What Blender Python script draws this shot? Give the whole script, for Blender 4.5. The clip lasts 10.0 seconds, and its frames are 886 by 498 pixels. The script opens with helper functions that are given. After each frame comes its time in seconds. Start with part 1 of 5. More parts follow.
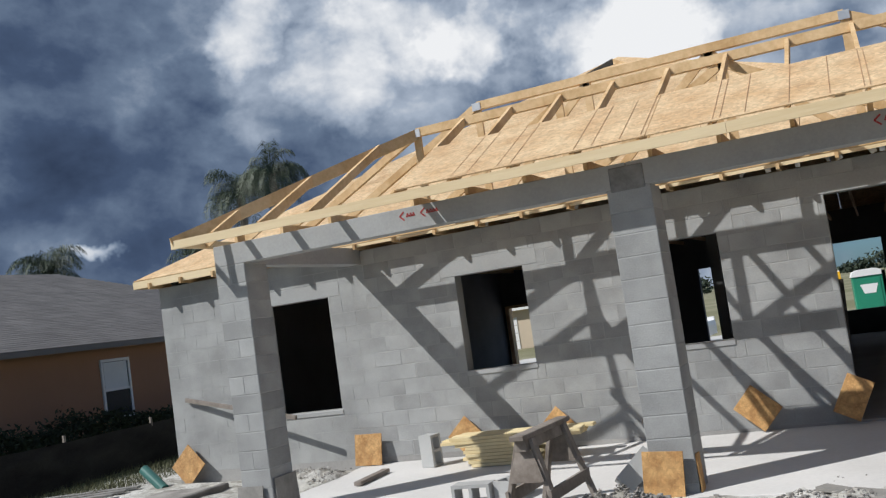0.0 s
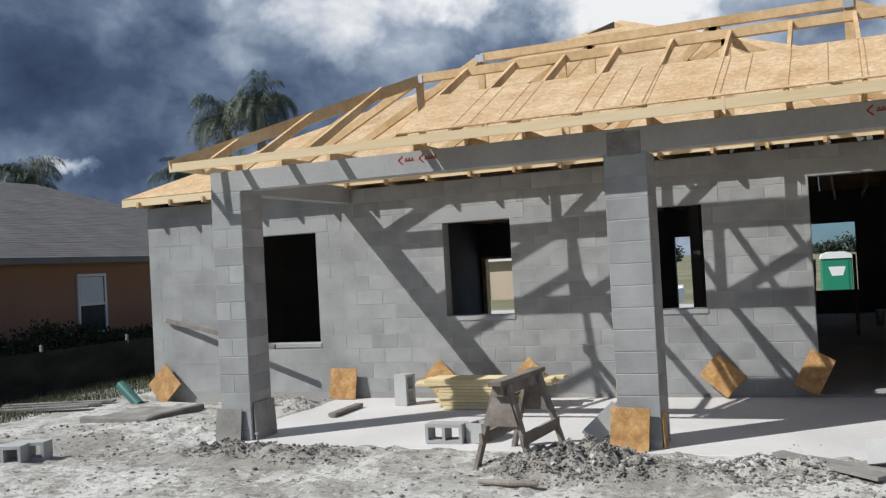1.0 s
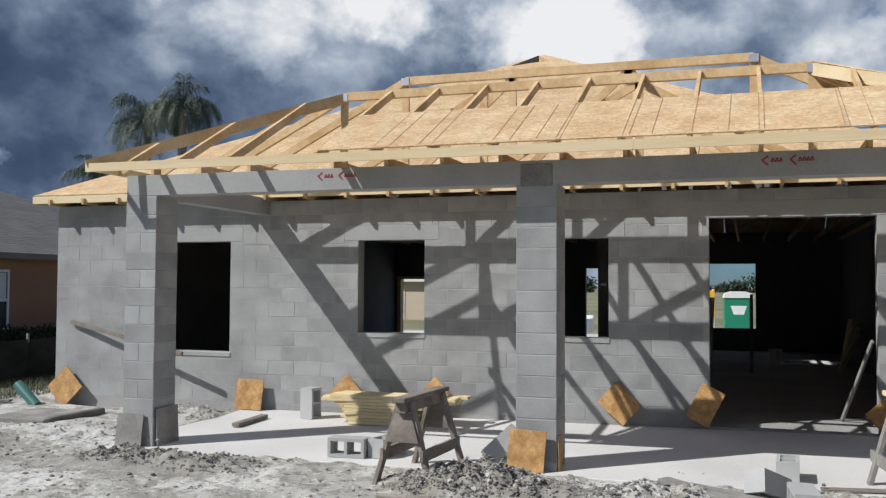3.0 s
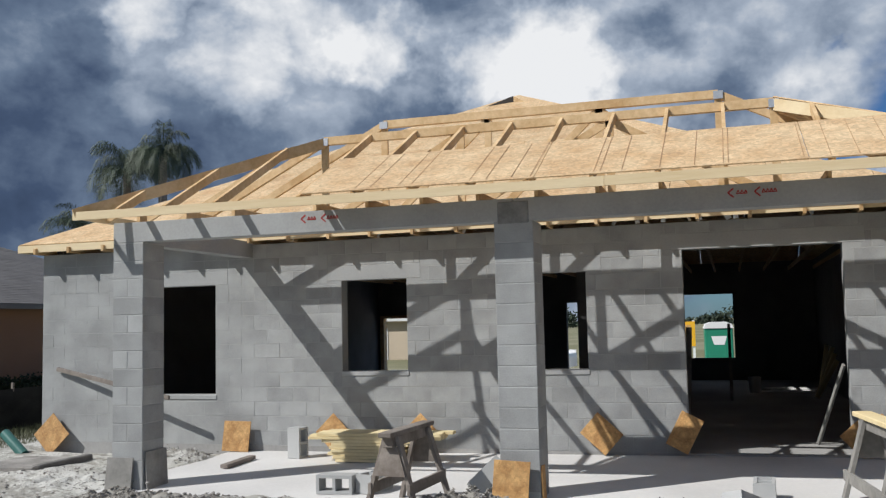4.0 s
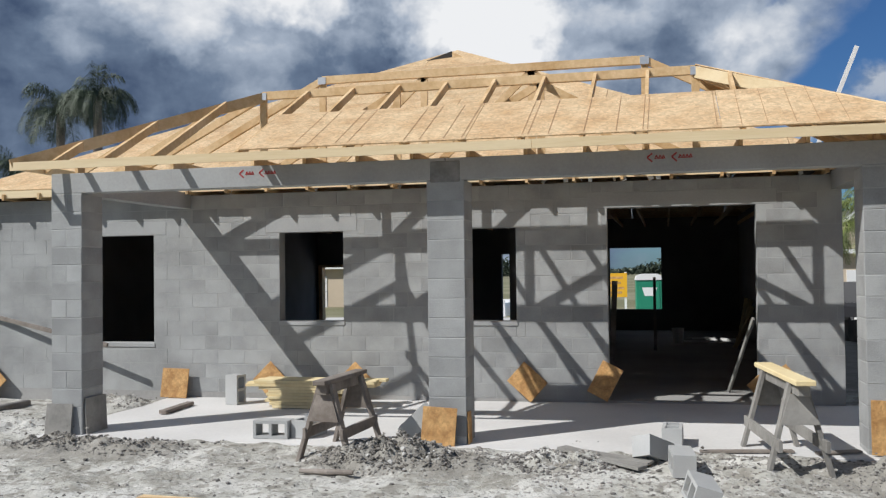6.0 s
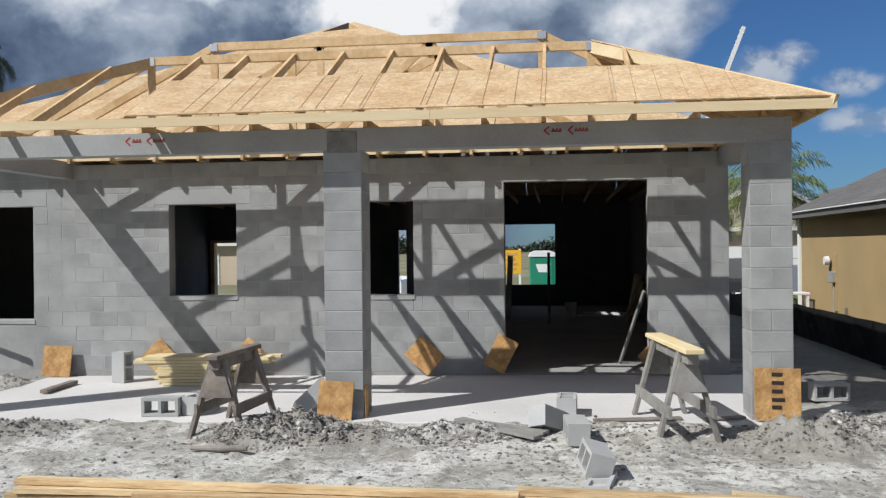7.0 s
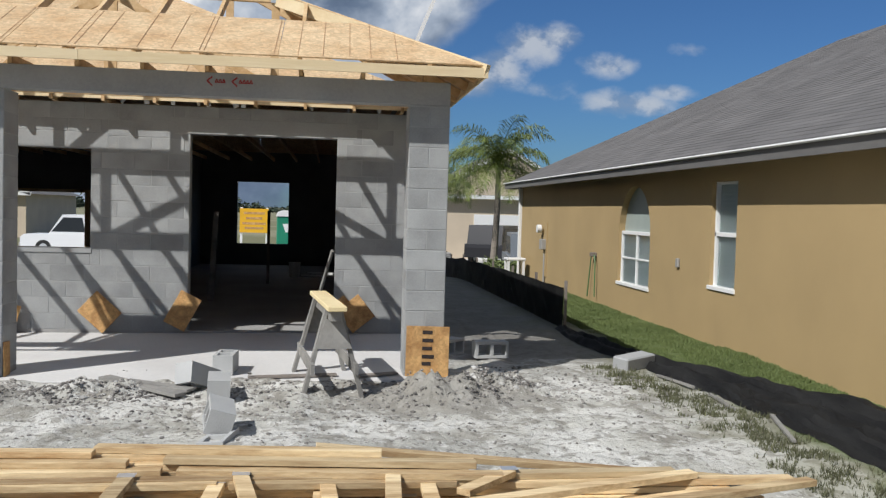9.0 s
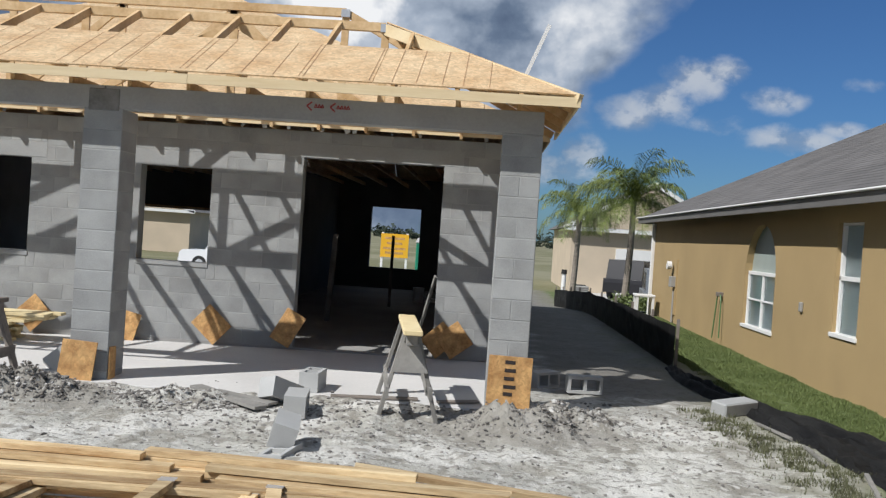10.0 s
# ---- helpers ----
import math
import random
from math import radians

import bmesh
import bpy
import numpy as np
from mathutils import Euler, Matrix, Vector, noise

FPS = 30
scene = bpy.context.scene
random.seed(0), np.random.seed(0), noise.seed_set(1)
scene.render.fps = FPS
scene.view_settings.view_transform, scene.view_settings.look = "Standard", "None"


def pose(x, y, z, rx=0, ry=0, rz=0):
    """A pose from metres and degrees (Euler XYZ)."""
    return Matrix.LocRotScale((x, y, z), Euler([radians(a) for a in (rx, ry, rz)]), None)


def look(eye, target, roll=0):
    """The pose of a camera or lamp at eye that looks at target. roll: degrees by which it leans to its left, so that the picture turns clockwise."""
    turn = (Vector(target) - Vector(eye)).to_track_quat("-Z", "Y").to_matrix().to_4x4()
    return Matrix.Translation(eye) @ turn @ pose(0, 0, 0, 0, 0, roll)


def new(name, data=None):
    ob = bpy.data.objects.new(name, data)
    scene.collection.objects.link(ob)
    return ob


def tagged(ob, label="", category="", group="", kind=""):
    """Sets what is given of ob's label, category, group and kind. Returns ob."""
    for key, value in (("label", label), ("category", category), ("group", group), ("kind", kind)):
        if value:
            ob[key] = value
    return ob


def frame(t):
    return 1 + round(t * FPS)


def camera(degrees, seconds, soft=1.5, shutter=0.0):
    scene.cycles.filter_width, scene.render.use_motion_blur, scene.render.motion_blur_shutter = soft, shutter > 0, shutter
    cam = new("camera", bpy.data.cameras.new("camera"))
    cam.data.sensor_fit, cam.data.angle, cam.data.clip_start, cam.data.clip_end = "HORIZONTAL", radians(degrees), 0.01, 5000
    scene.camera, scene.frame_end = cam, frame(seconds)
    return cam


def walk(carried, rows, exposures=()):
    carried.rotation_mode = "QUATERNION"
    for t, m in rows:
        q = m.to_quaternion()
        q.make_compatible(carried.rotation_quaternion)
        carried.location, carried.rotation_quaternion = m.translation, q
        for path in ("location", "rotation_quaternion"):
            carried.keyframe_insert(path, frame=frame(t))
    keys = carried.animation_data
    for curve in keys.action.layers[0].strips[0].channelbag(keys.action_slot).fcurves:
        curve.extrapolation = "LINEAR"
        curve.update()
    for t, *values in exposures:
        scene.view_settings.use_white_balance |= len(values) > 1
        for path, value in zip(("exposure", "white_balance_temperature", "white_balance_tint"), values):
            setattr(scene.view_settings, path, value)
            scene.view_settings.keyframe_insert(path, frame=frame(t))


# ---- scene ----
cam = camera(51.6, 10.0, soft=1.3)
PATH = [
    (0, (1.066, -0.499, 1.675), (0.229, 1.311, 1.837), -8.2),
    (0.5, (1.032, -0.728, 1.651), (0.209, 1.093, 1.741), -4.9),
    (1, (1.002, -0.795, 1.683), (0.203, 1.038, 1.723), -3.1),
    (1.5, (1.015, -0.813, 1.691), (0.307, 1.056, 1.763), -0.6),
    (2, (0.987, -0.784, 1.694), (0.234, 1.068, 1.76), -1.1),
    (2.5, (1.042, -0.846, 1.681), (0.303, 1.01, 1.765), -1.6),
    (3, (1.126, -0.972, 1.678), (0.494, 0.924, 1.756), 0.3),
    (3.2, (1.16, -1.057, 1.675), (0.493, 0.825, 1.767), 0.3),
    (4.3, (1.281, -1.312, 1.618), (0.726, 0.601, 1.789), -1.8),
    (4.5, (1.328, -1.393, 1.599), (0.806, 0.534, 1.722), -1.3),
    (5, (1.317, -1.532, 1.656), (0.802, 0.398, 1.739), 0.2),
    (5.2, (1.353, -1.554, 1.655), (0.818, 0.371, 1.74), -0.6),
    (6.3, (1.407, -1.597, 1.725), (1.035, 0.367, 1.763), -0.5),
    (6.5, (1.397, -1.54, 1.707), (1.117, 0.44, 1.753), -0.7),
    (7, (1.369, -1.503, 1.655), (1.121, 0.482, 1.651), -0.6),
    (7.5, (1.57, -1.507, 1.629), (1.455, 0.49, 1.628), 0.1),
    (8, (1.895, -1.559, 1.607), (1.975, 0.438, 1.524), 0.7),
    (8.5, (2.199, -1.435, 1.616), (2.278, 0.559, 1.476), 0.6),
    (9, (2.456, -1.431, 1.609), (2.701, 0.552, 1.527), 1.6),
    (9.5, (2.841, -1.606, 1.62), (2.904, 0.386, 1.45), 2.3),
    (10, (3.094, -1.426, 1.611), (3.007, 0.572, 1.58), 3.9),
]
walk(cam, [(t, look(eye, target, roll)) for t, eye, target, roll in PATH],
     exposures=[(0, -0.16), (5, -0.20), (7, -0.13), (8.5, -0.17), (9, -0.16), (9.5, 0.02), (10, -0.13)])

# ---- world, sun ----
SUN_DIR = Vector((1.25, 1.0, -1.55)).normalized()
world = bpy.data.worlds.new("sky")
scene.world = world
world.use_nodes = True


def node_tree_clear(tree):
    for n in list(tree.nodes):
        tree.nodes.remove(n)


def build_sky():
    t = world.node_tree
    node_tree_clear(t)
    N, L = t.nodes, t.links

    def add(kind, **kw):
        n = N.new(kind)
        for k, v in kw.items():
            n.inputs[int(k[1:])].default_value = v
        return n

    def math(op, a, b=None, clamp=False):
        n = N.new("ShaderNodeMath")
        n.operation = op
        n.use_clamp = clamp
        for i, v in enumerate((a, b)):
            if v is None:
                continue
            if isinstance(v, (int, float)):
                n.inputs[i].default_value = v
            else:
                L.new(v, n.inputs[i])
        return n.outputs[0]

    def maprange(v, a, b, c, d):
        n = N.new("ShaderNodeMapRange")
        n.interpolation_type = "SMOOTHSTEP"
        L.new(v, n.inputs[0])
        for i, q in enumerate((a, b, c, d)):
            n.inputs[i + 1].default_value = q
        return n.outputs[0]

    def ramp(v, stops):
        n = N.new("ShaderNodeValToRGB")
        while len(n.color_ramp.elements) < len(stops):
            n.color_ramp.elements.new(0.5)
        for e, (p, c) in zip(n.color_ramp.elements, stops):
            e.position, e.color = p, (*c, 1)
        L.new(v, n.inputs[0])
        return n.outputs[0]

    sky = N.new("ShaderNodeTexSky")
    sky.sky_type = "NISHITA"
    sky.sun_disc = False
    sky.sun_elevation = math_asin(-SUN_DIR.z)
    sky.sun_rotation = math_atan2(-SUN_DIR.x, -SUN_DIR.y)
    sky.altitude = 10
    sky.dust_density = 0.4
    sky.ozone_density = 3.0
    tc = N.new("ShaderNodeTexCoord")
    sep = N.new("ShaderNodeSeparateXYZ")
    L.new(tc.outputs["Generated"], sep.inputs[0])
    x, y, z = sep.outputs
    mp = N.new("ShaderNodeMapping")
    mp.inputs["Scale"].default_value = (1.0, 1.0, 1.35)
    mp.inputs["Location"].default_value = (0.35, 0.1, 0.62)
    L.new(tc.outputs["Generated"], mp.inputs[0])

    def fbm(scale, detail, rough, offset):
        m = N.new("ShaderNodeMapping")
        m.inputs["Location"].default_value = (offset, offset * 0.7, -offset)
        L.new(mp.outputs[0], m.inputs[0])
        n = N.new("ShaderNodeTexNoise")
        n.inputs["Scale"].default_value = scale
        n.inputs["Detail"].default_value = detail
        n.inputs["Roughness"].default_value = rough
        n.inputs["Distortion"].default_value = 0.25
        L.new(m.outputs[0], n.inputs["Vector"])
        return n.outputs[0]

    def relief(scale, detail, rough, offset, dx, dz):
        """The same cloud noise twice, the second a step towards the sun: lit heads and shaded bases."""
        outs = []
        for k in (0, 1):
            m = N.new("ShaderNodeMapping")
            m.inputs["Location"].default_value = (offset + k * dx, offset * 0.7 - k * 0.03, -offset + k * dz)
            L.new(mp.outputs[0], m.inputs[0])
            n = N.new("ShaderNodeTexNoise")
            n.inputs["Scale"].default_value = scale
            n.inputs["Detail"].default_value = detail
            n.inputs["Roughness"].default_value = rough
            n.inputs["Distortion"].default_value = 0.08
            L.new(m.outputs[0], n.inputs["Vector"])
            outs.append(n.outputs[0])
        return outs[0], math("SUBTRACT", outs[0], outs[1])

    big, rel = relief(3.4, 9, 0.55, 1.3, -0.03, 0.05)
    wide = fbm(1.9, 4, 0.5, 4.4)
    wisp, _ = relief(7.5, 8, 0.52, 7.7, -0.02, 0.04)
    # bearing and height of a direction ahead of the house, stirred so that cloud edges billow
    ahead = math("MAXIMUM", y, 0.05)
    bear, high = math("DIVIDE", x, ahead), math("DIVIDE", z, ahead)

    def stirred(scale, amount, offset):
        m = N.new("ShaderNodeMapping")
        m.inputs["Location"].default_value = (offset, 0.3 * offset, offset * 0.6)
        L.new(tc.outputs["Generated"], m.inputs[0])
        n = N.new("ShaderNodeTexNoise")
        n.inputs["Scale"].default_value = scale
        n.inputs["Detail"].default_value = 5
        n.inputs["Roughness"].default_value = 0.6
        L.new(m.outputs[0], n.inputs["Vector"])
        sp = N.new("ShaderNodeSeparateColor")
        L.new(n.outputs["Color"], sp.inputs[0])
        return math("MULTIPLY", math("SUBTRACT", sp.outputs[0], 0.5), amount), math("MULTIPLY", math("SUBTRACT", sp.outputs[1], 0.5), amount)

    sx, sz = stirred(9.0, 0.20, 2.2)
    bb, hh = math("ADD", bear, sx), math("ADD", high, sz)

    def heap(cb, ch, wb, wh, bv=bb, hv=hh):
        """One at the middle of a cloud head, falling off to nothing at its rim."""
        da = math("DIVIDE", math("SUBTRACT", bv, cb), wb)
        db = math("DIVIDE", math("SUBTRACT", hv, ch), wh)
        return math("SUBTRACT", 1.0, math("ADD", math("MULTIPLY", da, da), math("MULTIPLY", db, db)))

    # cauliflower heads
    warp = N.new("ShaderNodeVectorMath")
    warp.operation = "MULTIPLY_ADD"
    wn = N.new("ShaderNodeTexNoise")
    wn.inputs["Scale"].default_value = 7.0
    wn.inputs["Detail"].default_value = 6
    L.new(mp.outputs[0], wn.inputs["Vector"])
    L.new(wn.outputs["Color"], warp.inputs[0])
    warp.inputs[1].default_value = (0.16, 0.16, 0.16)
    L.new(mp.outputs[0], warp.inputs[2])
    vor = N.new("ShaderNodeTexVoronoi")
    vor.feature = "SMOOTH_F1"
    vor.normalize = True
    vor.inputs["Scale"].default_value = 10.0
    vor.inputs["Detail"].default_value = 4.0
    vor.inputs["Roughness"].default_value = 0.5
    vor.inputs["Smoothness"].default_value = 0.35
    L.new(warp.outputs[0], vor.inputs["Vector"])
    billow = math("SUBTRACT", 0.5, vor.outputs["Distance"])
    # heavy storm cloud to the left of the house, open blue with small cumulus to the right
    slant = math("SUBTRACT", x, math("MULTIPLY", math("SUBTRACT", z, 0.22), 0.8))
    cover = maprange(slant, 0.0, 0.24, 0.45, -0.12)
    dens = math("ADD", math("ADD", math("MULTIPLY", big, 0.35), math("MULTIPLY", wisp, 0.65)), cover)
    for cb, ch, wb, wh, k in ((-0.262, 0.335, 0.030, 0.036, 0.22), (-0.60, 0.440, 0.026, 0.018, 0.35), (0.085, 0.285, 0.030, 0.020, 0.15)):
        dens = math("SUBTRACT", dens, math("MULTIPLY", math("MAXIMUM", heap(cb, ch, wb, wh), 0.0), k))
    # small fair-weather cumulus low in the blue: bearing, height, half width, half height, weight
    puff = None
    for cb, ch, wb, wh, k in ((0.150, 0.143, 0.040, 0.022, 1.0), (0.182, 0.160, 0.036, 0.030, 1.0), (0.212, 0.184, 0.042, 0.026, 1.0), (0.244, 0.196, 0.030, 0.018, 0.9), (0.300, 0.168, 0.040, 0.017, 0.75),
                              (0.327, 0.126, 0.064, 0.017, 1.0), (0.375, 0.140, 0.035, 0.012, 0.8), (0.400, 0.190, 0.04, 0.012, 0.1), (0.082, 0.086, 0.050, 0.040, 0.9), (0.240, 0.138, 0.05, 0.016, 0.3)):
        v = math("ADD", heap(cb, ch, wb, wh, bear, high), k - 1.0)
        puff = v if puff is None else math("MAXIMUM", puff, v)
    fleece, frel = relief(24.0, 6, 0.55, 3.1, -0.006, 0.012)
    puff = math("ADD", math("MAXIMUM", puff, -1.5), math("MULTIPLY", math("SUBTRACT", fleece, 0.5), 3.0))
    pmask = math("MULTIPLY", maprange(puff, -0.25, 1.35, 0.0, 0.80), maprange(y, 0.1, 0.3, 0.0, 1.0))
    mask = math("MAXIMUM", maprange(dens, 0.50, 0.68, 0.0, 1.0), pmask)
    # sunlit heads and dark bases of the storm cloud: bearing, height, half width, half height, weight
    light = math("ADD", maprange(bear, -1.0, -0.52, 0.36, 0.47), maprange(bear, -0.12, 0.10, 0.0, -0.04))
    for cb, ch, wb, wh, k in ((-0.70, 0.425, 0.07, 0.07, 0.26), (-0.575, 0.335, 0.08, 0.10, 0.24), (-0.47, 0.37, 0.11, 0.07, 0.22), (-0.40, 0.33, 0.07, 0.05, 0.22), (-0.205, 0.285, 0.115, 0.090, 0.38),
                              (-0.16, 0.255, 0.13, 0.05, 0.10), (-1.02, 0.19, 0.07, 0.018, 0.36), (0.02, 0.265, 0.09, 0.05, -0.04), (0.115, 0.25, 0.05, 0.06, 0.06), (-0.79, 0.375, 0.09, 0.07, -0.14), (-0.335, 0.27, 0.06, 0.06, -0.12),
                              (-0.05, 0.30, 0.05, 0.04, -0.12), (0.05, 0.215, 0.12, 0.03, -0.10), (-0.62, 0.22, 0.22, 0.07, -0.05)):
        v = math("MAXIMUM", heap(cb, ch, wb, wh), 0.0)
        light = math("ADD", light, math("MULTIPLY", v, k))
    crisp = maprange(bear, -0.95, -0.6, 0.42, 0.75)
    light = math("ADD", light, math("MULTIPLY", billow, crisp))
    light = math("ADD", light, math("ADD", math("MULTIPLY", rel, 1.1), math("ADD", math("MULTIPLY", math("SUBTRACT", wide, 0.5), 0.35), math("MULTIPLY", math("SUBTRACT", big, 0.5), 0.35))))
    tone = ramp(light, [(0.12, (0.038, 0.060, 0.115)), (0.34, (0.082, 0.126, 0.225)), (0.50, (0.195, 0.268, 0.395)), (0.68, (0.52, 0.61, 0.75)), (0.92, (1.20, 1.22, 1.25))])
    small = ramp(math("ADD", math("MULTIPLY", frel, 2.2), 0.56), [(0.35, (0.36, 0.45, 0.60)), (0.66, (0.74, 0.79, 0.86))])
    mixc = N.new("ShaderNodeMix")
    mixc.data_type = "RGBA"
    L.new(math("MAXIMUM", pmask, maprange(slant, 0.12, 0.22, 0.0, 1.0)), mixc.inputs[0])
    L.new(tone, mixc.inputs[6])
    L.new(small, mixc.inputs[7])
    tint = N.new("ShaderNodeMix")
    tint.data_type = "RGBA"
    tint.blend_type = "MULTIPLY"
    tint.inputs[0].default_value = 1.0
    L.new(sky.outputs[0], tint.inputs[6])
    tint.inputs[7].default_value = (0.52, 0.86, 1.30, 1)
    bg_sky = N.new("ShaderNodeBackground")
    L.new(tint.outputs[2], bg_sky.inputs[0])
    bg_sky.inputs[1].default_value = 0.057
    bg_cloud = N.new("ShaderNodeBackground")
    L.new(mixc.outputs[2], bg_cloud.inputs[0])
    bg_cloud.inputs[1].default_value = 0.80
    mix = N.new("ShaderNodeMixShader")
    L.new(mask, mix.inputs[0])
    L.new(bg_sky.outputs[0], mix.inputs[1])
    L.new(bg_cloud.outputs[0], mix.inputs[2])
    out = N.new("ShaderNodeOutputWorld")
    L.new(mix.outputs[0], out.inputs[0])


math_asin, math_atan2 = math.asin, math.atan2
build_sky()
sun_data = bpy.data.lights.new("sun", "SUN")
sun_data.energy = 5.0
sun_data.angle = radians(0.53)
sun_data.color = (1.0, 0.988, 0.965)
sun = new("sun", sun_data)
sun.matrix_world = look((-12, -10, 16), Vector((-12, -10, 16)) + SUN_DIR)

# ---- materials ----


def material(name, base, rough=0.85, var=0.25, fine=60.0, coarse=2.0, bump=0.3, metal=0.0, alt=None, stretch=(1, 1, 1), per_object=0.0, per_island=0.0, dist=0.01, spec=0.5):
    """Two scales of noise over a base colour, with fine relief."""
    m = bpy.data.materials.new(name)
    m.use_nodes = True
    t = m.node_tree
    N, L = t.nodes, t.links
    bs = N["Principled BSDF"]
    bs.inputs["Roughness"].default_value = rough
    bs.inputs["Metallic"].default_value = metal
    bs.inputs["Specular IOR Level"].default_value = spec
    tc = N.new("ShaderNodeTexCoord")
    mp = N.new("ShaderNodeMapping")
    mp.inputs["Scale"].default_value = stretch
    L.new(tc.outputs["Object"], mp.inputs[0])
    src = mp.outputs[0]
    if per_object:
        oi = N.new("ShaderNodeObjectInfo")
        av = N.new("ShaderNodeVectorMath")
        av.operation = "MULTIPLY_ADD"
        L.new(oi.outputs["Random"], av.inputs[0])
        av.inputs[1].default_value = (37, 17, 29)
        L.new(src, av.inputs[2])
        src = av.outputs[0]
    n1 = N.new("ShaderNodeTexNoise")
    n1.inputs["Scale"].default_value = fine
    n1.inputs["Detail"].default_value = 6
    n1.inputs["Roughness"].default_value = 0.65
    n2 = N.new("ShaderNodeTexNoise")
    n2.inputs["Scale"].default_value = coarse
    n2.inputs["Detail"].default_value = 5
    L.new(src, n1.inputs["Vector"])
    L.new(src, n2.inputs["Vector"])
    alt = alt or tuple(c * 0.6 for c in base)
    mix = N.new("ShaderNodeMix")
    mix.data_type = "RGBA"
    mix.inputs[6].default_value = (*base, 1)
    mix.inputs[7].default_value = (*alt, 1)
    ma = N.new("ShaderNodeMath")
    ma.operation = "MULTIPLY_ADD"
    L.new(n1.outputs[0], ma.inputs[0])
    ma.inputs[1].default_value = 0.5
    L.new(n2.outputs[0], ma.inputs[2])
    mr = N.new("ShaderNodeMapRange")
    mr.inputs[1].default_value, mr.inputs[2].default_value = 0.55, 0.95
    mr.inputs[3].default_value, mr.inputs[4].default_value = 0.0, min(1.0, var * 2)
    L.new(ma.outputs[0], mr.inputs[0])
    L.new(mr.outputs[0], mix.inputs[0])
    col = mix.outputs[2]
    rnd = None
    if per_object:
        rnd = N.new("ShaderNodeObjectInfo").outputs["Random"]
        amount = per_object
    elif per_island:
        rnd = N.new("ShaderNodeNewGeometry").outputs["Random Per Island"]
        amount = per_island
    if rnd is not None:
        hs = N.new("ShaderNodeHueSaturation")
        r2 = N.new("ShaderNodeMapRange")
        r2.inputs[3].default_value, r2.inputs[4].default_value = 1 - amount, 1 + amount
        L.new(rnd, r2.inputs[0])
        L.new(r2.outputs[0], hs.inputs["Value"])
        L.new(col, hs.inputs["Color"])
        col = hs.outputs[0]
    L.new(col, bs.inputs["Base Color"])
    if bump:
        bp = N.new("ShaderNodeBump")
        bp.inputs["Strength"].default_value = bump
        bp.inputs["Distance"].default_value = dist
        L.new(n1.outputs[0], bp.inputs["Height"])
        L.new(bp.outputs[0], bs.inputs["Normal"])
    return m



def flaked(m, scale, amount):
    """Pressed wood flakes: cells of differing tone laid over a material's colour."""
    t = m.node_tree
    N, L = t.nodes, t.links
    bs = N["Principled BSDF"]
    old = bs.inputs["Base Color"].links[0].from_socket
    tc = N.new("ShaderNodeTexCoord")
    ns = N.new("ShaderNodeTexNoise")
    ns.inputs["Scale"].default_value = 9.0
    L.new(tc.outputs["Object"], ns.inputs["Vector"])
    mixv = N.new("ShaderNodeVectorMath")
    mixv.operation = "MULTIPLY_ADD"
    L.new(ns.outputs["Color"], mixv.inputs[0])
    mixv.inputs[1].default_value = (0.12, 0.12, 0.12)
    L.new(tc.outputs["Object"], mixv.inputs[2])
    vo = N.new("ShaderNodeTexVoronoi")
    vo.inputs["Scale"].default_value = scale
    L.new(mixv.outputs[0], vo.inputs["Vector"])
    sp = N.new("ShaderNodeSeparateColor")
    L.new(vo.outputs["Color"], sp.inputs[0])
    mr = N.new("ShaderNodeMapRange")
    mr.inputs[3].default_value, mr.inputs[4].default_value = 1 - amount, 1 + amount
    L.new(sp.outputs[0], mr.inputs[0])
    hs = N.new("ShaderNodeHueSaturation")
    L.new(mr.outputs[0], hs.inputs["Value"])
    L.new(old, hs.inputs["Color"])
    L.new(hs.outputs[0], bs.inputs["Base Color"])
    return m


M_BLOCK = material("concrete_block", (0.390, 0.398, 0.396), 0.92, 0.40, 90, 2.3, 0.5, per_object=0.075)
M_CMU = material("loose_block", (0.47, 0.475, 0.47), 0.92, 0.2, 90, 2, 0.5, per_object=0.06)
# opaque grey-green that paints the sky's reflection into the arched light
M_SKYREFLECT = material("sky_reflection", (0.36, 0.41, 0.38), 0.4, 0.15, 5, 2, 0.0)
M_MORTAR = material("mortar", (0.40, 0.408, 0.405), 0.95, 0.3, 70, 2, 0.5)
M_LINTEL = material("precast_concrete", (0.392, 0.40, 0.40), 0.85, 0.3, 40, 1.1, 0.25)
M_SLAB = material("slab_concrete", (0.67, 0.66, 0.645), 0.8, 0.22, 25, 0.7, 0.15)
M_PALEPINE = material("pale_pine", (0.80, 0.68, 0.42), 0.7, 0.35, 14, 2.0, 0.2, alt=(0.62, 0.48, 0.24), per_object=0.10)
M_OSB = flaked(material("osb_sheathing", (0.64, 0.475, 0.285), 0.75, 0.5, 38, 3.0, 0.3, alt=(0.50, 0.32, 0.165), per_object=0.07), 30, 0.17)
M_OSB_OLD = flaked(material("weathered_osb", (0.60, 0.36, 0.145), 0.75, 0.45, 34, 9.0, 0.4, alt=(0.36, 0.18, 0.06), per_object=0.12), 40, 0.16)
M_CHALK = material("chalk_line", (0.50, 0.31, 0.17), 0.9, 0.3, 30, 3, 0.0)
M_PINE = material("new_pine", (0.84, 0.67, 0.41), 0.7, 0.8, 14, 1.6, 0.3, alt=(0.34, 0.205, 0.09), stretch=(0.5, 4, 4), per_object=0.34)
M_TRUSS = material("truss_pine", (0.64, 0.46, 0.26), 0.7, 0.4, 16, 2.0, 0.2, alt=(0.40, 0.23, 0.085), per_island=0.22)
